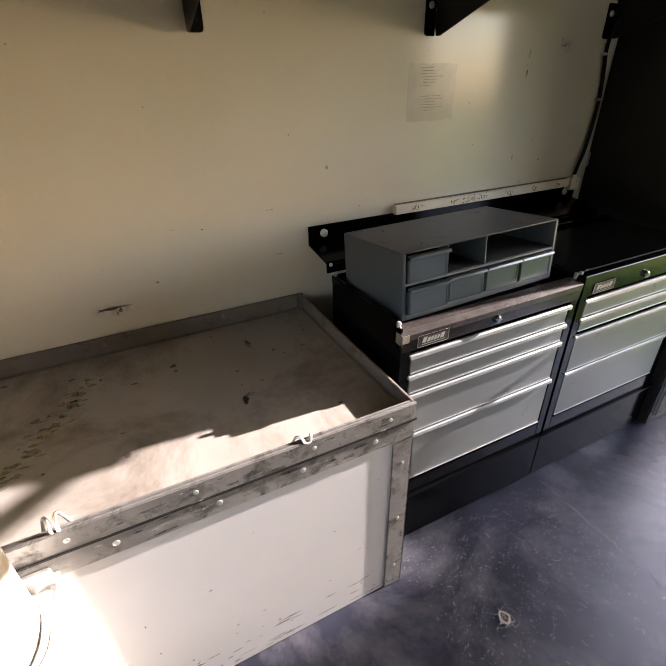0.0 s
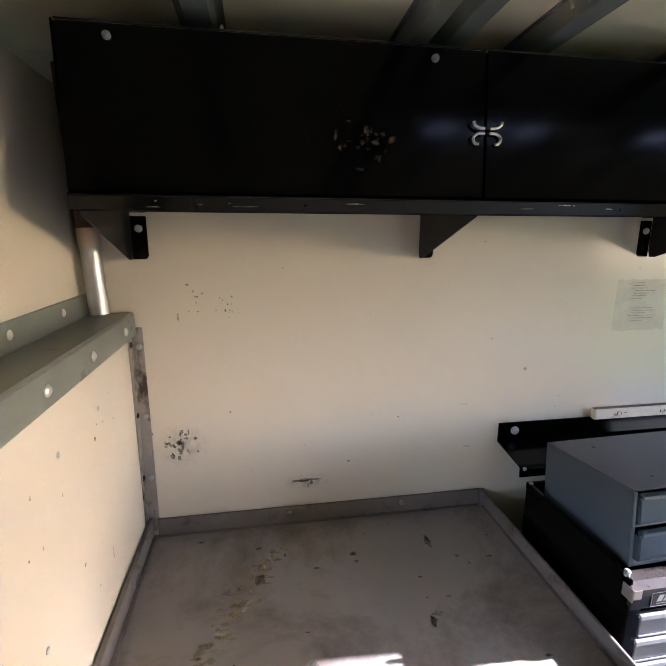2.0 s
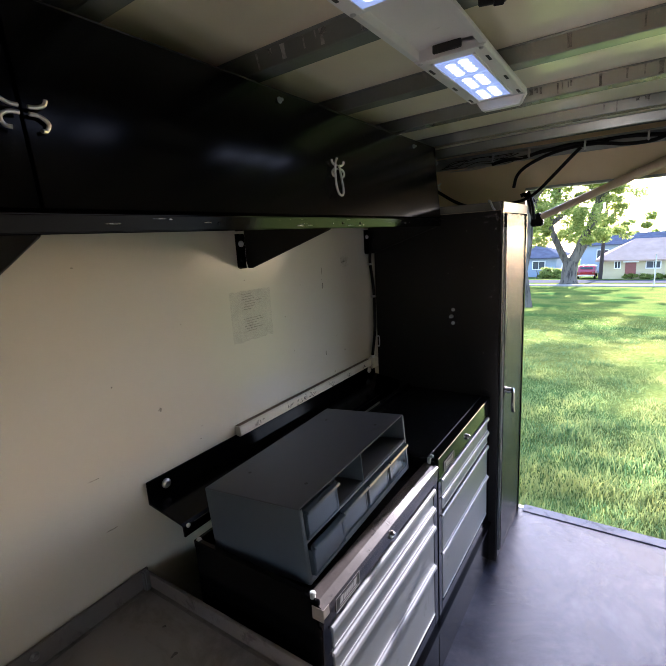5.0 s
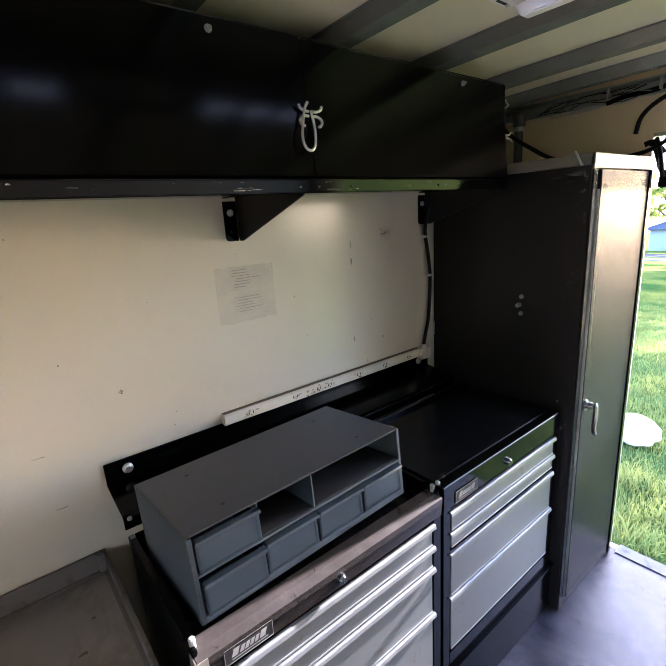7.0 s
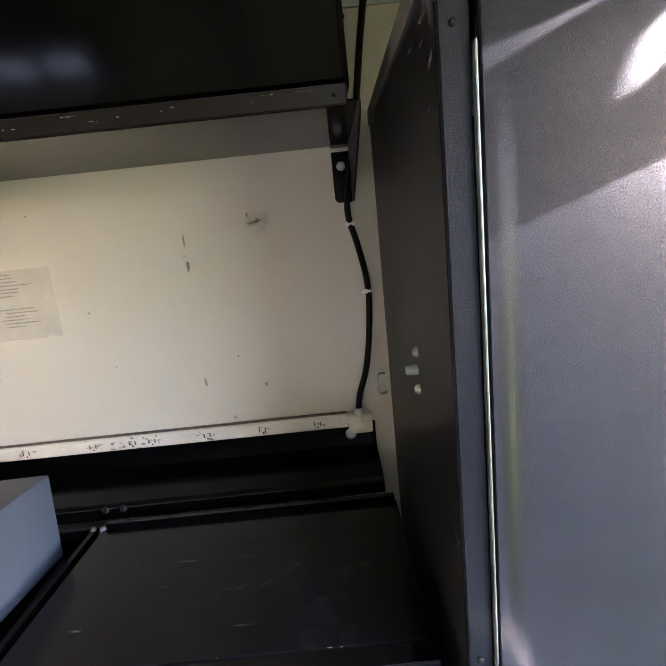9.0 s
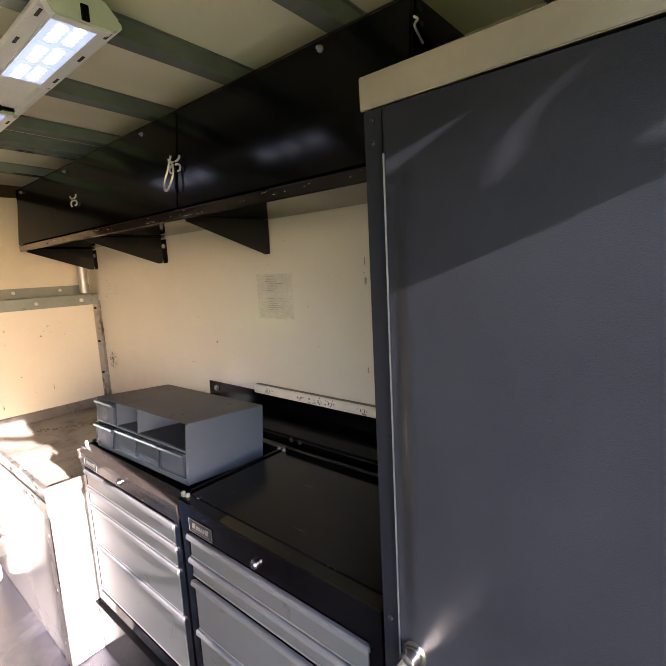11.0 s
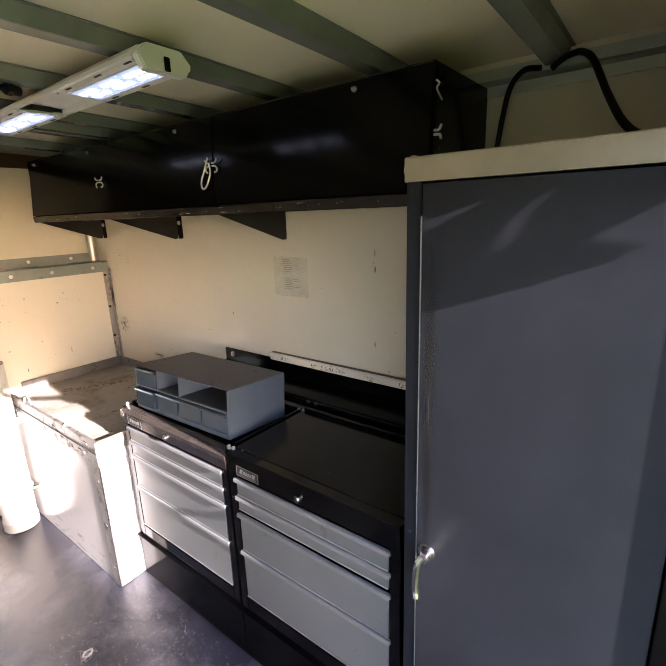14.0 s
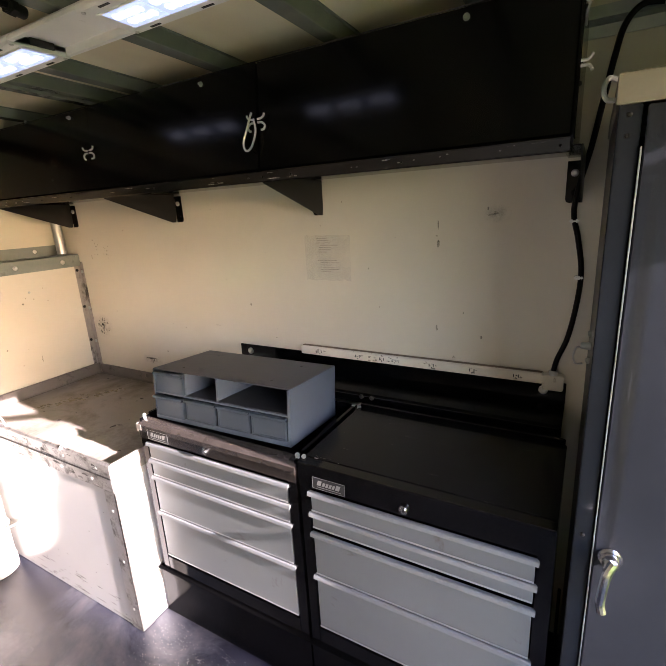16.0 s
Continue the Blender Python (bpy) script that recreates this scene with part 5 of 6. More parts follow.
spots = [(rnd.uniform(1.83, 2.44), rnd.uniform(-0.54, -0.2), 0.004 + 0.05 * rnd.random() ** 3, 0.0015 + 0.003 * rnd.random()) for _ in range(22)]
marks("chest_top_scratches", spots, "z", "pale scratches and dust on the black chest top", PALE, 0.8661, "scratches")
GREASE = smear_material("grey_smudge", (0.11, 0.10, 0.10), 0.50, 38, 0.40)
smear("wall_smudge", 0.03, 0.20, 0.90, 1.05, "y", -0.0006, GREASE, "dark greasy smudge on the cream wall by the corner", "wall marks")
smear("wall_smudge", 0.40, 0.58, 0.79, 0.85, "y", -0.0006, GREASE, "dark rubbed smudge low on the cream wall", "wall marks")
smear("wall_smudge", 2.17, 2.26, 1.465, 1.53, "y", -0.0008, GREASE, "soft grey smudge on the cream wall", "wall marks")
DARKSTREAK = smear_material("dark_streak", (0.008, 0.008, 0.008), 0.95, 7, 0.18, 0.3)
smear("door_streak", 2.531, 2.572, 0.82, 1.62, "y", -0.6243, DARKSTREAK, "soft dark streak beside the locker door's edge", "grime", 0.0206)
spots = [(rnd.uniform(0.30, 1.02), 0.02 + 0.10 * rnd.random() ** 2, 0.006 + 0.07 * rnd.random() ** 2, 0.002 + 0.006 * rnd.random()) for _ in range(45)]
spots += [(rnd.uniform(0.35, 1.0), rnd.uniform(0.1, 0.6), 0.003 + 0.008 * rnd.random(), 0.002 + 0.006 * rnd.random()) for _ in range(16)]
marks("box_front_scuffs", spots, "y", "dark scuffs along the foot of the white box", SCUFF, -0.6943, "scuffs")


BRIGHT = film_material("bare_metal_chip", (0.55, 0.53, 0.50), 0.75, 60)
spots = [(rnd.uniform(0.1, 2.4), rnd.uniform(1.632, 1.652), 0.004 + 0.05 * rnd.random() ** 3, 0.0010 + 0.0018 * rnd.random()) for _ in range(36)]
marks("cabinet_lip_scratches", spots, "y", "bright scratches along the cabinet's lower lip", BRIGHT, -0.3755, "scratches")
spots = [(rnd.uniform(1.82, 2.455), -0.545 - 0.003 * rnd.random(), 0.004 + 0.018 * rnd.random() ** 2, 0.001 + 0.002 * rnd.random()) for _ in range(5)]
marks("chest_edge_chips", spots, "z", "bare metal chips along the chest's front edge", BRIGHT, 0.8664, "scratches")
# Brown spots stand in for light reflected off blistered black paint.
BLISTER = film_material("blister_reflection", (0.11, 0.062, 0.03), 0.75, 90)
spots = [(0.575 + rnd.gauss(0, 0.035), 1.765 + rnd.gauss(0, 0.03), 0.003 + 0.016 * rnd.random() ** 2, 0.003 + 0.012 * rnd.random() ** 2) for _ in range(34)]
marks("cabinet_blisters", spots, "y", "paint blisters with painted-in brown reflections on the black cabinet door", BLISTER, -0.3700, "rust marks")


spots = [(rnd.uniform(0.14, 1.08), rnd.uniform(0.626, 0.726), 0.004 + 0.05 * rnd.random() ** 3, 0.0010 + 0.0025 * rnd.random()) for _ in range(60)]
marks("band_scratches", spots, "y", "bright scratches along the bench's edge band", BRIGHT, -0.7002, "scratches")
spots = [(rnd.uniform(0.14, 1.08), rnd.uniform(0.626, 0.726), 0.005 + 0.06 * rnd.random() ** 2, 0.003 + 0.010 * rnd.random() ** 2) for _ in range(34)]
marks("band_stains", spots, "y", "dark rubbed stains along the bench's edge band", STAIN, -0.7001, "stain")


def tube_stains(n, mat, tall, seed):
    """Runs and scratches that follow the round of the tube."""
    cx, cy, r = 0.196, -0.793, 0.0806
    rnd = random.Random(seed)
    bm = bmesh.new()
    for _ in range(n):
        a, z = math.radians(rnd.uniform(-150, 40)), 0.925 - 0.36 * rnd.random() ** 1.6
        w, h, lean = 0.010 + 0.05 * rnd.random() ** 2, tall * (0.2 + rnd.random() ** 2), rnd.gauss(0, 0.05)
        ring = [(a + w * u + lean * v, z + h * v) for u, v in ((-0.5, 0), (0.1, -0.1), (0.5, 0.1), (0.35, 0.6), (0.1, 1), (-0.3, 0.7))]
        bm.faces.new([bm.verts.new((cx + r * math.cos(b), cy + r * math.sin(b), min(q, 0.931))) for b, q in ring])
    part("stain", bm, mat, bpy.data.objects["storage_tube"], "brown runs and dark scratches", False)


tube_stains(16, film_material("orange_brown_run", (0.30, 0.15, 0.06), 0.55, 50), 0.05, 3)
tube_stains(16, SCUFF, 0.018, 5)


# Runs are coloured pale or brown by how light falls on the bows.
DRIP = film_material("brown_run", (0.05, 0.035, 0.025), 0.8, 40)
WHITERUN = film_material("white_run", (0.62, 0.60, 0.56), 0.7, 40)
for x, w, y0, y1, n, mat, seed in ((0.988, 0.064, -0.40, -1.25, 26, WHITERUN, 3), (1.394, 0.064, -0.85, -1.7, 22, DRIP, 4), (1.394, 0.064, -0.32, -0.62, 8, WHITERUN, 5),
                                   (1.806, 0.064, -0.84, -1.7, 10, DRIP, 6), (2.195, 0.066, -0.72, -1.8, 34, DRIP, 7), (2.598, 0.062, -0.9, -1.7, 10, DRIP, 8)):
    bow_drips(x, w, y0, y1, n, mat, "brown and pale paint runs on the side of the roof bow", seed)


# ---- floor litter ----
SEAM = film_material("dusty_seam", (0.22, 0.22, 0.24), 0.5, 30)
marks("floor_seam", [(1.818 + 0.003 * math.sin(k), -0.62 - 0.02 * k, 0.006, 0.032) for k in range(48)], "z", "dusty seam between the floor sheets", SEAM, 0.0, "seam")

def fibres(n, x0, x1, y0, y1, size, r, seed):
    rnd = random.Random(seed)
    bm = bmesh.new()
    for _ in range(n):
        x, y, a, c = rnd.uniform(x0, x1), rnd.uniform(y0, y1), rnd.random() * 6.28, rnd.gauss(0, 1.3)
        l = size * (0.4 + rnd.random())
        pts = [(x + l * u * math.cos(a + c * u), y + l * u * math.sin(a + c * u), 0.0012 + r + 0.003 * math.sin(3.1 * u) * rnd.random()) for u in (0, 0.33, 0.66, 1)]
        join(bm, hose(pts, r, 2, 4))
    return bm


tagged(made("floor_fibres", merged(fibres(170, 1.12, 1.85, -1.15, -0.61, 0.010, 0.00025, 2), fibres(700, 1.12, 1.80, -1.05, -0.61, 0.0025, 0.0004, 5)), FIBRE), "pale hairs and fibres scattered on the dark floor", "litter", kind="stuff")
tagged(made("hair_clump", merged(fibres(26, 1.29, 1.315, -0.955, -0.93, 0.03, 0.0004, 7), hose([(1.285, -0.95, 0.004), (1.30, -0.925, 0.010), (1.318, -0.945, 0.008), (1.30, -0.96, 0.006), (1.287, -0.945, 0.009)], 0.003, 5, 6)), FIBRE, True),
       "small pale clump of hair on the floor", "litter")


# ---- outside ----
def ground_at(x):
    """The lawn falls away gently behind the truck."""
    return -0.7 - 0.065 * (x - 3.0)


def ground_material():
    m = bpy.data.materials.new("lawn")
    m.use_nodes = True
    n, l = m.node_tree.nodes, m.node_tree.links
    b = n["Principled BSDF"]
    co = n.new("ShaderNodeTexCoord")
    def nz(s, d):
        t = n.new("ShaderNodeTexNoise")
        t.inputs["Scale"].default_value, t.inputs["Detail"].default_value = s, d
        l.new(co.outputs["Object"], t.inputs["Vector"])
        return t.outputs["Fac"]
    ra = n.new("ShaderNodeValToRGB")
    ra.color_ramp.elements[0].position, ra.color_ramp.elements[0].color = 0.35, (0.055, 0.115, 0.030, 1)
    ra.color_ramp.elements[1].position, ra.color_ramp.elements[1].color = 0.68, (0.185, 0.195, 0.050, 1)
    l.new(nz(0.5, 6), ra.inputs["Fac"])
    mx = n.new("ShaderNodeMix")
    mx.data_type, mx.blend_type = "RGBA", "MULTIPLY"
    mx.inputs[0].default_value = 0.7
    rb = n.new("ShaderNodeValToRGB")
    rb.color_ramp.elements[0].position, rb.color_ramp.elements[0].color = 0.3, (0.35, 0.4, 0.3, 1)
    rb.color_ramp.elements[1].position = 0.65
    fine = nz(14, 5)
    l.new(fine, rb.inputs["Fac"])
    l.new(ra.outputs["Color"], mx.inputs[6])
    l.new(rb.outputs["Color"], mx.inputs[7])
    l.new(mx.outputs[2], b.inputs["Base Color"])
    b.inputs["Roughness"].default_value = 0.95
    b.inputs["Specular IOR Level"].default_value = 0.0
    b.inputs["IOR"].default_value = 1.0
    bp = n.new("ShaderNodeBump")
    bp.inputs["Strength"].default_value, bp.inputs["Distance"].default_value = 0.8, 0.06
    l.new(fine, bp.inputs["Height"])
    l.new(bp.outputs["Normal"], b.inputs["Normal"])
    return m


def leaf_material(name, a, b_, through, patch=0.0):
    """Leaves or blades, each with its own tone; patch lets whole tufts turn yellow."""
    m = bpy.data.materials.new(name)
    m.use_nodes = True
    n, l = m.node_tree.nodes, m.node_tree.links
    b = n["Principled BSDF"]
    g = n.new("ShaderNodeNewGeometry")
    r = n.new("ShaderNodeValToRGB")
    r.color_ramp.elements[0].color, r.color_ramp.elements[1].color = (*a, 1), (*b_, 1)
    l.new(g.outputs["Random Per Island"], r.inputs["Fac"])
    co, nz, mx, rg = n.new("ShaderNodeTexCoord"), n.new("ShaderNodeTexNoise"), n.new("ShaderNodeMix"), n.new("ShaderNodeMapRange")
    nz.inputs["Scale"].default_value, nz.inputs["Detail"].default_value = 1.3, 5
    l.new(co.outputs["Object"], nz.inputs["Vector"])
    rg.inputs[1].default_value, rg.inputs[2].default_value, rg.inputs[4].default_value = 0.45, 0.68, patch
    l.new(nz.outputs["Fac"], rg.inputs[0])
    mx.data_type = "RGBA"
    l.new(rg.outputs[0], mx.inputs[0])
    l.new(r.outputs["Color"], mx.inputs[6])
    mx.inputs[7].default_value = (0.35, 0.345, 0.10, 1)
    l.new(mx.outputs[2], b.inputs["Base Color"])
    b.inputs["Roughness"].default_value = 0.55
    b.inputs["IOR"].default_value = 1.2
    tr, ad = n.new("ShaderNodeBsdfTranslucent"), n.new("ShaderNodeMixShader")
    l.new(mx.outputs[2], tr.inputs["Color"])
    ad.inputs[0].default_value = through
    l.new(b.outputs[0], ad.inputs[1])
    l.new(tr.outputs[0], ad.inputs[2])
    l.new(ad.outputs[0], n["Material Output"].inputs["Surface"])
    return m


LAWN = ground_material()
BLADE = leaf_material("grass_blade", (0.058, 0.140, 0.050), (0.27, 0.315, 0.10), 0.45, 0.7)
LEAF = leaf_material("tree_leaf", (0.14, 0.20, 0.04), (0.36, 0.40, 0.12), 0.60)
BARK = material("bark", (0.135, 0.120, 0.10), 0.9, big=2, fine=14, vary=0.4, bump=0.9, spec=0.0, dirt=(0.035, 0.032, 0.03), dirt_scale=5, dirt_at=0.50, dirt_soft=0.14, stretch=(1, 1, 0.22))
DARKWOOD = material("creosote_wood", (0.035, 0.024, 0.018), 0.85, big=2, fine=20, vary=0.3, bump=0.2)
CONCRETE = material("pale_concrete", (0.25, 0.24, 0.23), 0.85, big=0.5, fine=20, vary=0.1, bump=0.1, spec=0.0)
ASPHALT = material("asphalt", (0.075, 0.075, 0.08), 0.85, big=0.6, fine=30, vary=0.15, bump=0.1, spec=0.0)
STUCCO = material("pale_stucco", (0.50, 0.42, 0.25), 0.85, big=0.6, fine=20, vary=0.08, bump=0.1)
SIDING = material("pale_blue_siding", (0.24, 0.29, 0.34), 0.7, big=0.5, fine=10, vary=0.08, bump=0.05)
PINKROOF = material("pale_brown_shingle", (0.40, 0.29, 0.215), 0.9, big=1.0, fine=14, vary=0.18, bump=0.3, spec=0.0)
SHINGLE = material("grey_shingle", (0.075, 0.085, 0.11), 0.9, big=1.2, fine=16, vary=0.25, bump=0.3, spec=0.0)
DOORRED = material("brown_door_paint", (0.20, 0.055, 0.04), 0.5, big=3, fine=30, vary=0.15, bump=0.02)
REDCAR = material("red_car_paint", (0.30, 0.02, 0.025), 0.25, big=3, fine=30, vary=0.08, bump=0.0, coat=0.6)
GLASS = material("dark_window_glass", (0.05, 0.06, 0.07), 0.08, big=2, fine=10, vary=0.1, bump=0.0)

bm = bmesh.new()
vs = {}
xs = [-60, -20, 0, 3, 5, 8, 12, 16, 20, 24, 30, 40, 60, 120, 400, 1500]
ys = [-400, -100, -40, -20, -12, -7, -4, -2, 0, 2, 4, 7, 12, 20, 40, 100, 400]
for i, x in enumerate(xs):
    for j, y in enumerate(ys):
        bump_ = 0.06 * noise.noise(Vector((x * 0.31, y * 0.27, 0))) if 3 < x < 22 and abs(y) < 15 else 0
        vs[i, j] = bm.verts.new((x, y, ground_at(x) + bump_))
for i in range(len(xs) - 1):
    for j in range(len(ys) - 1):
        bm.faces.new((vs[i, j], vs[i + 1, j], vs[i + 1, j + 1], vs[i, j + 1]))
tagged(made("ground", bm, LAWN, True), "sunlit green lawn with leaf shade", "lawn", kind="structure")
bm = bmesh.new()
for xa, xb, lift in ((46.0, 53.0, 0.02),):
    vs = [bm.verts.new((x, y, ground_at(x) + lift)) for x, y in ((xa, -200), (xb, -200), (xb, 200), (xa, 200))]
    bm.faces.new(vs)
setting("road", bm, ASPHALT, "pale grey street behind the lawn", "road")
bm = bmesh.new()
vs = [[bm.verts.new((x, y, ground_at(x) + z)) for x, z in ((40.6, -0.05), (40.6, 0.09), (42.4, 0.09), (42.4, -0.05))] for y in (-200, 200)]
for k in range(3):
    bm.faces.new((vs[0][k], vs[0][k + 1], vs[1][k + 1], vs[1][k]))
setting("pavement", bm, CONCRETE, "pale concrete pavement along the street", "pavement")


def grass(n, x0, x1, y0, y1, tall, wide, seed):
    rng = np.random.default_rng(seed)
    u = rng.random(n)
    x, y = x0 + (x1 - x0) * u ** 1.5, y0 + (y1 - y0) * rng.random(n)
    x = x * (1 + 0.35 * rng.random(n) ** 3 * u)
    y = y + rng.normal(0, 0.8, n) * (rng.random(n) < 0.4)
    clump = np.array([0.35 + 1.5 * max(0.0, 0.45 + 1.1 * noise.noise(Vector((a * 2.3, b * 2.3, 2)))) ** 1.5 for a, b in zip(x, y)])
    h = tall * clump * (0.4 + 0.9 * rng.random(n))
    th = rng.random(n) * 2 * np.pi
    w = wide * (0.6 + 0.8 * rng.random(n))
    lean = h * (0.3 + 0.8 * rng.random(n))
    ph = rng.random(n) * 2 * np.pi
    z = ground_at(x) - 0.03
    co = np.empty((n, 5, 3))
    for k, (side, up, ben) in enumerate(((-1, 0, 0), (1, 0, 0), (0.7, 0.6, 0.35), (-0.7, 0.6, 0.35), (0, 1, 1))):
        co[:, k, 0] = x + side * w * np.cos(th) + ben * lean * np.cos(ph)
        co[:, k, 1] = y + side * w * np.sin(th) + ben * lean * np.sin(ph)
        co[:, k, 2] = z + up * (h + 0.03)
    base = np.arange(n) * 5
    faces = []
    for b in base.tolist():
        faces.append((b, b + 1, b + 2, b + 3))
        faces.append((b + 3, b + 2, b + 4))
    me = bpy.data.meshes.new("grass")
    me.from_pydata(co.reshape(-1, 3).tolist(), [], faces)
    me.materials.append(BLADE)
    return tagged(new("grass", me), "blades of uneven green grass on the lawn", "grass", kind="stuff")


grass(120000, 3.3, 15.0, -3.2, 3.4, 0.055, 0.0055, 5)
grass(9000, 3.3, 10.0, -3.0, 3.0, 0.12, 0.0045, 6)


def leaf_cloud(centres, n, size, seed):
    """Leaves scattered in clumps round the centres, as one mesh."""
    rng = np.random.default_rng(seed)
    c = np.array([p[:3] for p in centres])
    r = np.array([p[3] for p in centres])
    k = rng.integers(0, len(c), n)
    d = rng.normal(size=(n, 3))
    d /= np.linalg.norm(d, axis=1)[:, None]
    p = c[k] + d * (r[k] * rng.random(n) ** 0.5)[:, None] * np.array((1, 1, 0.7))
    a = rng.normal(size=(n, 3))
    a /= np.linalg.norm(a, axis=1)[:, None]
    b = np.cross(a, rng.normal(size=(n, 3)))
    b /= np.linalg.norm(b, axis=1)[:, None]
    s = size * (0.6 + 0.8 * rng.random(n))[:, None]
    co = np.stack([p - a * s, p + b * s * 0.45, p + a * s, p - b * s * 0.45], 1)
    base = (np.arange(n) * 4).tolist()
    me = bpy.data.meshes.new("crown")
    me.from_pydata(co.reshape(-1, 3).tolist(), [], [(q, q + 1, q + 2, q + 3) for q in base])
    me.materials.append(LEAF)
    return new("crown", me)


def stem(line, r0, r1, flare, seed, seg=14):
    """A tapered, uneven stem along a line of points, flared at its foot."""
    bm = bmesh.new()
    rings = []
    for i, q in enumerate(line):
        u = i / (len(line) - 1)
        r = (r0 + (r1 - r0) * u) * (1 + flare * max(0, 1 - u * 3.5) ** 2)
        rings.append([bm.verts.new(q + Vector((math.cos(a), math.sin(a), 0)) * r * (1 + 0.18 * noise.noise(Vector((2 * math.cos(a), 2 * math.sin(a), q.z * 0.8 + seed)))))
                      for a in (2 * math.pi * k / seg for k in range(seg))])
    for a, b in zip(rings, rings[1:]):
        for k in range(seg):
            bm.faces.new((a[k], a[(k + 1) % seg], b[(k + 1) % seg], b[k]))
    bm.faces.new(rings[-1])
    return bm


def tree(x, y, trunk_r, fork, height, spread, n, size, seed, low=1.5, boughs=(), limbs=7, twin=False, skirt=0):
    """A trunk up to its fork, thick boughs (sideways, up, radius), thinner limbs and a loose crown."""
    rnd = random.Random(seed)
    g = ground_at(x)
    t = thing("tree", (x, y, g), "broad leafy tree with pale grey-brown bark on the lawn", "tree", "lawn trees")
    top = Vector((x, y, g + fork))
    if twin:
        for s in (-1, 1):
            pts = [(x + 0.1 * s, y + s * trunk_r * 0.55 * math.cos(u * 4.0), g - 0.1 + u * fork) for u in (0, 0.2, 0.4, 0.6, 0.8, 1.0)]
            part("trunk", stem(smooth_line(pts, 4), trunk_r * 0.62, trunk_r * 0.5, 0.5, seed + s), BARK, t)
    else:
        part("trunk", stem(smooth_line([(x, y, g - 0.1), (x, y + 0.03, g + fork * 0.4), (x, y - 0.02, g + fork * 0.75), top], 5), trunk_r, trunk_r * 0.8, 0.5, seed, 18), BARK, t)
    ends = []
    for side, up, r in boughs:
        end = top + Vector((0.3, side, up))
        line = smooth_line([top - Vector((0, -side * 0.05, 0.35)), top + Vector((0.05, side * 0.45, up * 0.28)), top + Vector((0.2, side * 0.8, up * 0.65)), end], 5)
        part("bough", stem(line, r, r * 0.6, 0.0, seed + side), BARK, t)
        ends.append(end)
    ends = ends or [top]
    centres = []
    for k in range(limbs):
        base = ends[k % len(ends)]
        a = 2 * math.pi * (k + 0.4 * rnd.random()) / limbs
        out = spread * (0.35 + 0.5 * rnd.random())
        end = base + Vector((math.cos(a) * out, math.sin(a) * out, (height - fork) * (0.2 + 0.5 * rnd.random())))
        mid = base.lerp(end, 0.5) + Vector((0, 0, 0.08 * height * rnd.random()))
        part("limb", merged(rod(base - Vector((0, 0, trunk_r * 0.5)), mid, trunk_r * 0.4, trunk_r * 0.22, 9), rod(mid, end, trunk_r * 0.22, trunk_r * 0.05, 8)), BARK, t)
        for _ in range(14):
            q = mid.lerp(end, rnd.random() * 1.25) + Vector((rnd.gauss(0, 1), rnd.gauss(0, 1), rnd.gauss(0, 0.6))) * spread * 0.22
            q.z = max(q.z, g + low + rnd.random() * 1.5)
            centres.append((q.x, q.y, q.z, (0.05 + 0.10 * rnd.random()) * spread))
    # Clumps added out of view to dapple the near lawn with shade.
    for _ in range(26 if twin else 0):
        centres.append((x + rnd.uniform(-2.5, 2), y - rnd.uniform(2.0, 7.0), rnd.uniform(4.0, 6.4), 0.4 + 0.5 * rnd.random()))
    for _ in range(skirt):
        a, out = rnd.random() * 6.283, spread * (0.25 + 0.6 * rnd.random())
        centres.append((x + out * math.cos(a), y + out * math.sin(a), g + rnd.uniform(3.6, 9.5), 0.35 + 0.5 * rnd.random()))
    c = leaf_cloud(centres, n, size, seed)
    c.parent = t
    c.matrix_parent_inverse = t.matrix_basis.inverted()
    return t


tree(22.4, 3.05, 0.36, 4.6, 11.0, 4.5, 19000, 0.12, 3, 4.4, (), 9, True)
tree(43.6, 3.3, 0.64, 2.0, 13.0, 7.5, 52000, 0.13, 8, 3.4, ((-2.0, 5.2, 0.52), (1.7, 3.4, 0.36)), 9, False, 130)
tree(70.0, 16.0, 0.5, 3.0, 12.0, 7.0, 7000, 0.28, 17, 2.4)
tree(78.0, -16.0, 0.5, 3.0, 12.0, 7.0, 7000, 0.28, 19, 2.4)
tree(95.0, 3.0, 0.5, 3.0, 9.0, 7.0, 7000, 0.30, 23, 2.4)


def shrub(x0, x1, y0, y1, top, n, size, seed, label, clumps=110):
    rnd = random.Random(seed)
    g = ground_at((x0 + x1) / 2)
    t = thing("shrub", ((x0 + x1) / 2, (y0 + y1) / 2, g), label, "shrub", "garden shrubs")
    for _ in range(4):
        x, y = rnd.uniform(x0, x1), rnd.uniform(y0, y1)
        part("stem", rod((x, y, g), (x + rnd.gauss(0, 0.2), y + rnd.gauss(0, 0.3), top - 0.3 * (top - g)), 0.05, 0.02, 8), BARK, t)
    centres = []
    for _ in range(clumps):
        r = min(0.24 + 0.25 * rnd.random(), (y1 - y0) * 0.45, (top - g) * 0.5)
        centres.append((rnd.uniform(x0, x1), rnd.uniform(y0 + r, y1 - r), rnd.uniform(g + 0.2, top - r * 0.7), r))
    c = leaf_cloud(centres, n, size, seed)
    c.parent = t
    c.matrix_parent_inverse = t.matrix_basis.inverted()


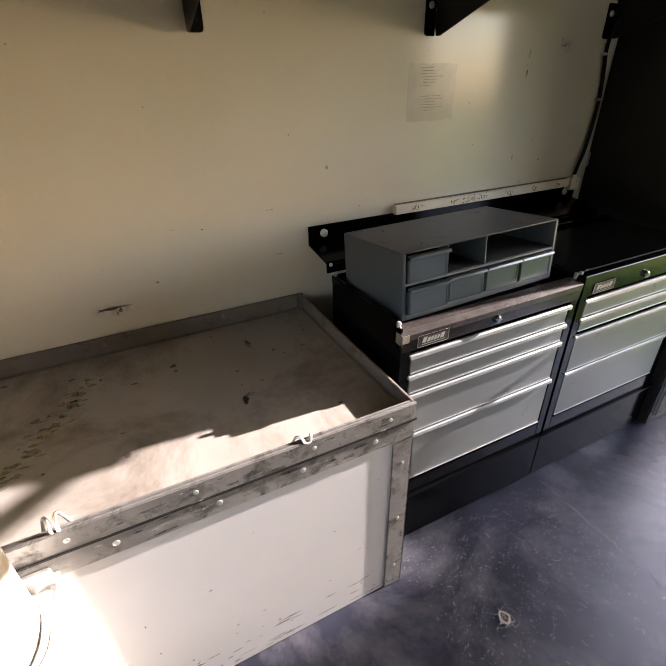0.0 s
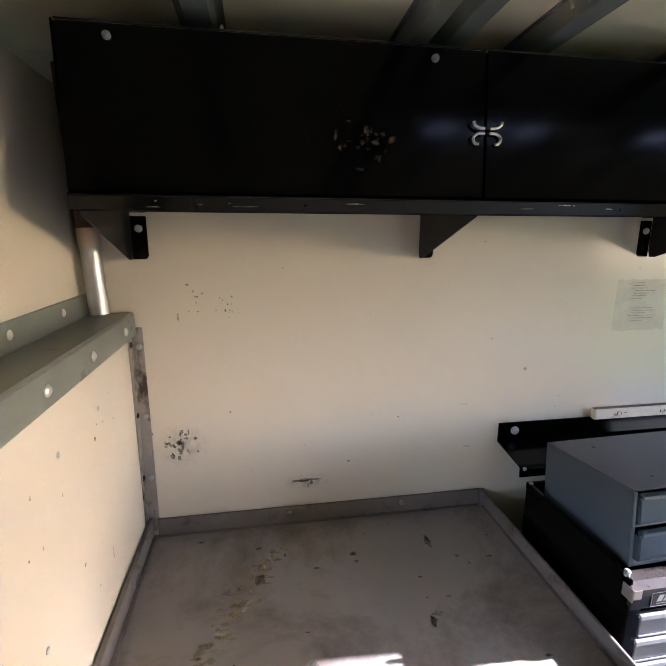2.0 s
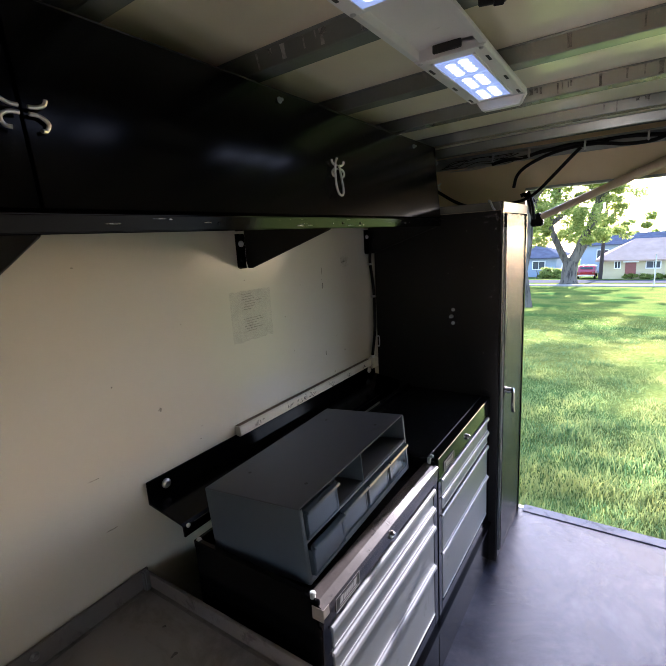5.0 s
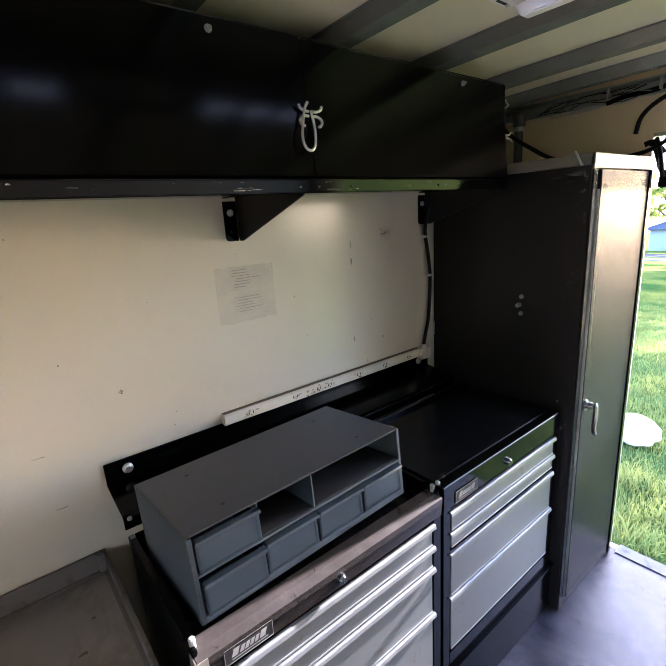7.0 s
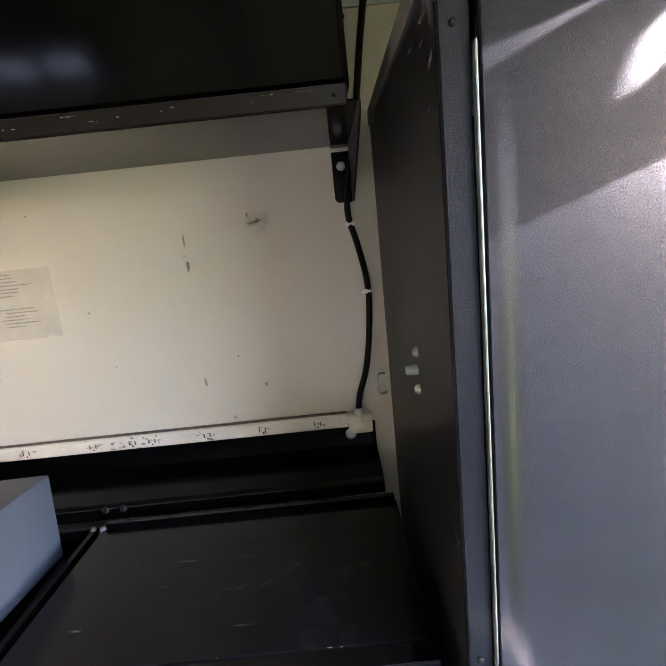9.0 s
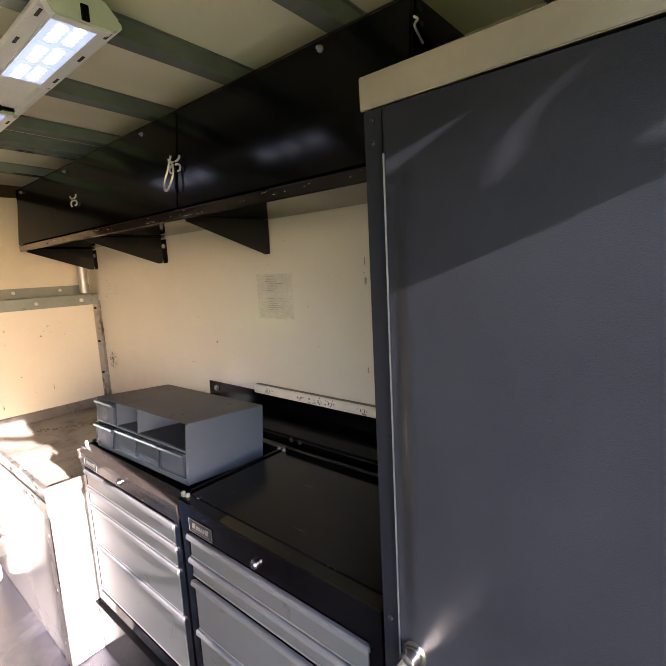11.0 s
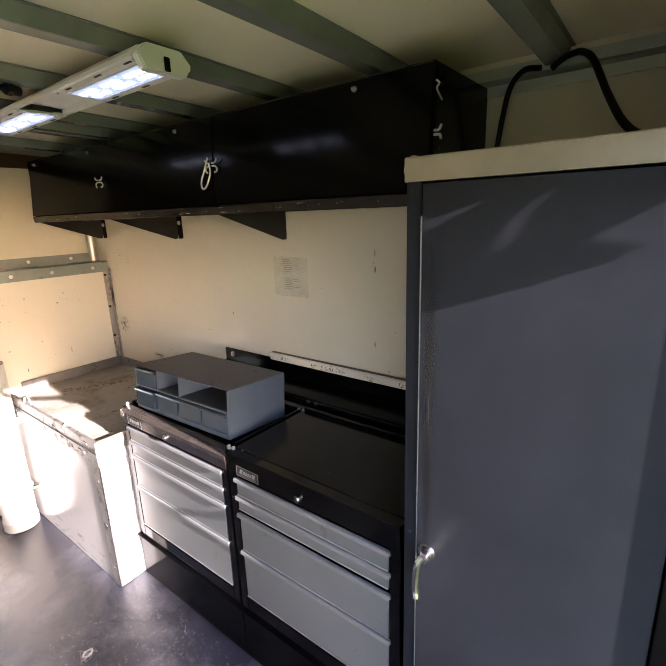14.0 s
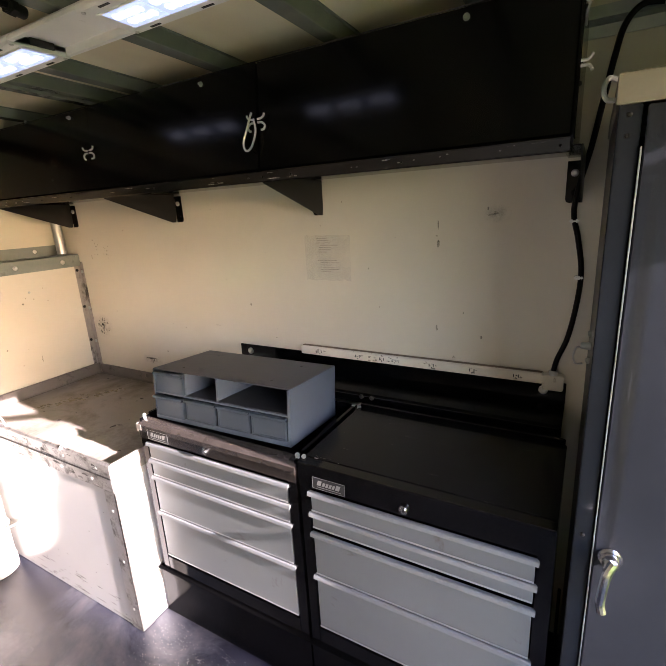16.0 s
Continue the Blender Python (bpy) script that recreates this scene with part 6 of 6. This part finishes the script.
def shade_tree(x, y, reach, z0, z1, n, size, seed, clumps=150):
    """Unseen tree added beside the truck as a sun block; low boughs hang over the lawn towards +y."""
    rnd = random.Random(seed)
    g = ground_at(x)
    t = thing("tree", (x, y, g), "unseen leafy tree added to keep low sun off the truck floor", "tree", "lawn trees")
    part("trunk", stem(smooth_line([(x, y, g - 0.1), (x + 0.1, y, g + 2), (x, y + 0.1, g + 4), (x, y + 0.2, z1 + 0.5)], 5), 0.24, 0.15, 0.5, seed, 16), BARK, t)
    for k in range(4):
        z = z0 + (z1 - z0) * (k + 0.5) / 4
        part("bough", stem(smooth_line([(x, y, z - 0.2), (x + 0.3 * (k - 1.5), y + reach * 0.5, z + 0.15), (x + 0.45 * (k - 1.5), y + reach, z)], 5), 0.09, 0.02, 0.0, k, 8), BARK, t)
    centres = [(x + rnd.uniform(-0.9, 0.9), y + rnd.uniform(-0.5, reach), rnd.uniform(z0 + 0.3, z1 - 0.3), 0.25 + 0.2 * rnd.random()) for _ in range(clumps)]
    c = leaf_cloud(centres, n, size, seed)
    c.parent = t
    c.matrix_parent_inverse = t.matrix_basis.inverted()


shade_tree(14.0, -3.2, 3.6, 3.15, 4.52, 16000, 0.11, 41)
shade_tree(14.0, -5.2, 3.35, 3.45, 5.08, 70000, 0.13, 31, 620)
shrub(55.0, 56.0, -9.0, -0.2, -3.55, 3000, 0.14, 33, "low green hedge before the tan house", 60)
shrub(57.0, 58.5, 5.0, 8.2, -2.9, 2500, 0.16, 35, "flowering garden bushes before the pale house", 40)
shrub(56.0, 57.5, 9.2, 10.6, -2.6, 1500, 0.16, 37, "round green garden bush", 20)


def house(x, y, w, d, h, rise, wall_mat, roof_mat, openings, label, door_mat):
    """A house that faces the lawn (-x), its ridge along y."""
    g = ground_at(x)
    t = thing("house", (x + d / 2, y, g), label, "house", "houses across the street")
    part("wall", block(x, x + d, y - w / 2, y + w / 2, g - 0.6, g + h, 0), wall_mat, t, "", False)
    bm = bmesh.new()
    e, k = 0.7, w * 0.22
    lo = [bm.verts.new(c) for c in ((x - e, y - w / 2 - e, g + h - 0.08), (x + d + e, y - w / 2 - e, g + h - 0.08), (x + d + e, y + w / 2 + e, g + h - 0.08), (x - e, y + w / 2 + e, g + h - 0.08))]
    mi = [bm.verts.new(v.co + Vector((0, 0, 0.14))) for v in lo]
    r0, r1 = bm.verts.new((x + d / 2, y - w / 2 + k, g + h + rise)), bm.verts.new((x + d / 2, y + w / 2 - k, g + h + rise))
    bm.faces.new(lo[::-1])
    for i in range(4):
        bm.faces.new((lo[i], lo[(i + 1) % 4], mi[(i + 1) % 4], mi[i]))
    bm.faces.new((mi[0], mi[1], r0))
    bm.faces.new((mi[1], mi[2], r1, r0))
    bm.faces.new((mi[2], mi[3], r1))
    bm.faces.new((mi[3], mi[0], r0, r1))
    bmesh.ops.recalc_face_normals(bm, faces=bm.faces)
    part("roof", bm, roof_mat, t, "", False)
    for kind, oy, ow, z0, z1 in openings:
        if kind == "door":
            dr = part("door", block(x - 0.06, x - 0.005, oy - ow / 2, oy + ow / 2, z0, z1, 0.01), door_mat, t, "", False)
            part("canopy", block(x - 0.5, x - 0.01, oy - ow / 2 - 0.2, oy + ow / 2 + 0.2, z1 + 0.03, z1 + 0.25, 0.02), WHITEM, dr, "", False)
        else:
            wi = part("window", block(x - 0.08, x - 0.005, oy - ow / 2, oy + ow / 2, z0, z1, 0.01), WHITEM, t, "", False)
            for a, b in ((oy - ow / 2 + 0.09, oy - 0.03), (oy + 0.03, oy + ow / 2 - 0.09)):
                part("pane", block(x - 0.10, x - 0.082, a, b, z0 + 0.09, z1 - 0.09, 0), GLASS, wi, "", False)
    return t


house(56.0, -4.8, 12.4, 9, 1.95, 2.0, STUCCO, PINKROOF, [("door", -1.05, 0.95, -3.65, -2.45), ("win", 0.1, 0.62, -3.1, -2.25), ("win", -2.95, 1.3, -3.1, -2.3), ("win", -6.5, 1.4, -3.1, -2.3)],
      "tan stucco house with brown door and pale roof", DOORRED)
house(62.0, 11.6, 10.0, 8, 2.4, 1.4, SIDING, SHINGLE, [("win", 8.6, 1.5, -3.6, -2.5), ("win", 11.2, 1.6, -3.6, -2.5), ("door", 13.4, 1.0, -4.5, -2.5)], "blue-grey house with white windows behind the trees", WHITEM)
house(80.0, -1.5, 14.0, 8, 4.2, 1.5, SIDING, SHINGLE, [("win", 2.6, 1.6, -3.6, -2.2), ("win", -1.0, 1.6, -3.6, -2.2), ("win", -5.0, 1.6, -3.6, -2.2)], "pale two-storey house behind the street", WHITEM)


def car(x, y):
    """A car seen from behind, parked along x."""
    z = ground_at(x) + 0.03
    t = thing("parked_car", (x, y, z), "dark red car parked in a driveway", "car")
    part("body", extrude([(x - 2.1, z + 0.35), (x + 2.1, z + 0.35), (x + 2.15, z + 0.75), (x + 1.1, z + 0.92), (x + 0.5, z + 1.42), (x - 1.4, z + 1.45), (x - 1.95, z + 0.98), (x - 2.15, z + 0.85)], "y", y - 0.85, y + 0.85, 0.07), REDCAR, t)
    part("rear_window", block(x - 1.80, x - 1.70, y - 0.6, y + 0.6, z + 1.05, z + 1.34, 0.02), GLASS, t)
    part("bumper", block(x - 2.24, x - 2.12, y - 0.8, y + 0.8, z + 0.38, z + 0.55, 0.03), STEEL, t)
    for oy in (-0.68, 0.68):
        part("tail_light", block(x - 2.19, x - 2.10, y + oy - 0.12, y + oy + 0.12, z + 0.68, z + 0.84, 0.02), DOORRED, t)
    for ox in (-1.3, 1.3):
        for oy in (-0.78, 0.78):
            w = part("wheel", rod((x + ox, y + oy - 0.1, z + 0.33), (x + ox, y + oy + 0.1, z + 0.33), 0.33, seg=20, bevel=0.03), RUBBER, t)
            part("rim", rod((x + ox, y + oy - 0.11, z + 0.33), (x + ox, y + oy + 0.11, z + 0.33), 0.19, seg=14), STEEL, w)


car(58.5, 2.95)
post = thing("utility_pole", (55.0, 1.5, ground_at(55)), "dark wooden utility pole by the street", "pole")
part("pole", rod((55.0, 1.55, ground_at(55)), (55.0, 1.3, ground_at(55) + 9.0), 0.2, 0.14, 12), DARKWOOD, post)
part("crossarm", block(54.9, 55.1, 0.3, 2.4, ground_at(55) + 8.0, ground_at(55) + 8.2, 0.01), BARK, post, "", False)
sp = thing("sign_post", (41.5, -2.6, ground_at(41.5)), "thin pale post beside the pavement", "post")
part("post", rod((41.5, -2.6, ground_at(41.5)), (41.5, -2.6, ground_at(41.5) + 2.4), 0.04, seg=10), GALV, sp)


def crumpled_bag(x, y, seed):
    """A slumped plastic bag: a folded, lumpy shape that lies on the lawn."""
    g = ground_at(x)
    bm = bmesh.new()
    bmesh.ops.create_icosphere(bm, subdivisions=4, radius=1.0)
    for v in bm.verts:
        d = v.co.normalized()
        k = 1 + 0.30 * noise.noise(d * 1.7 + Vector((seed, 0, 0))) + 0.12 * abs(noise.noise(d * 5 + Vector((0, seed, 0))))
        v.co = Vector((x + 0.20 * k * d.x, y + 0.23 * k * d.y, g + max(0.0, 0.11 + 0.15 * k * d.z)))
    return tagged(made("plastic_bag", bm, CRUMPLED, True), "crumpled white plastic bag lying in the grass", "bag")


CRUMPLED = material("crumpled_white_plastic", (0.72, 0.72, 0.71), 0.45, big=8, fine=26, vary=0.06, bump=0.5)
crumpled_bag(6.0, 0.19, 7)
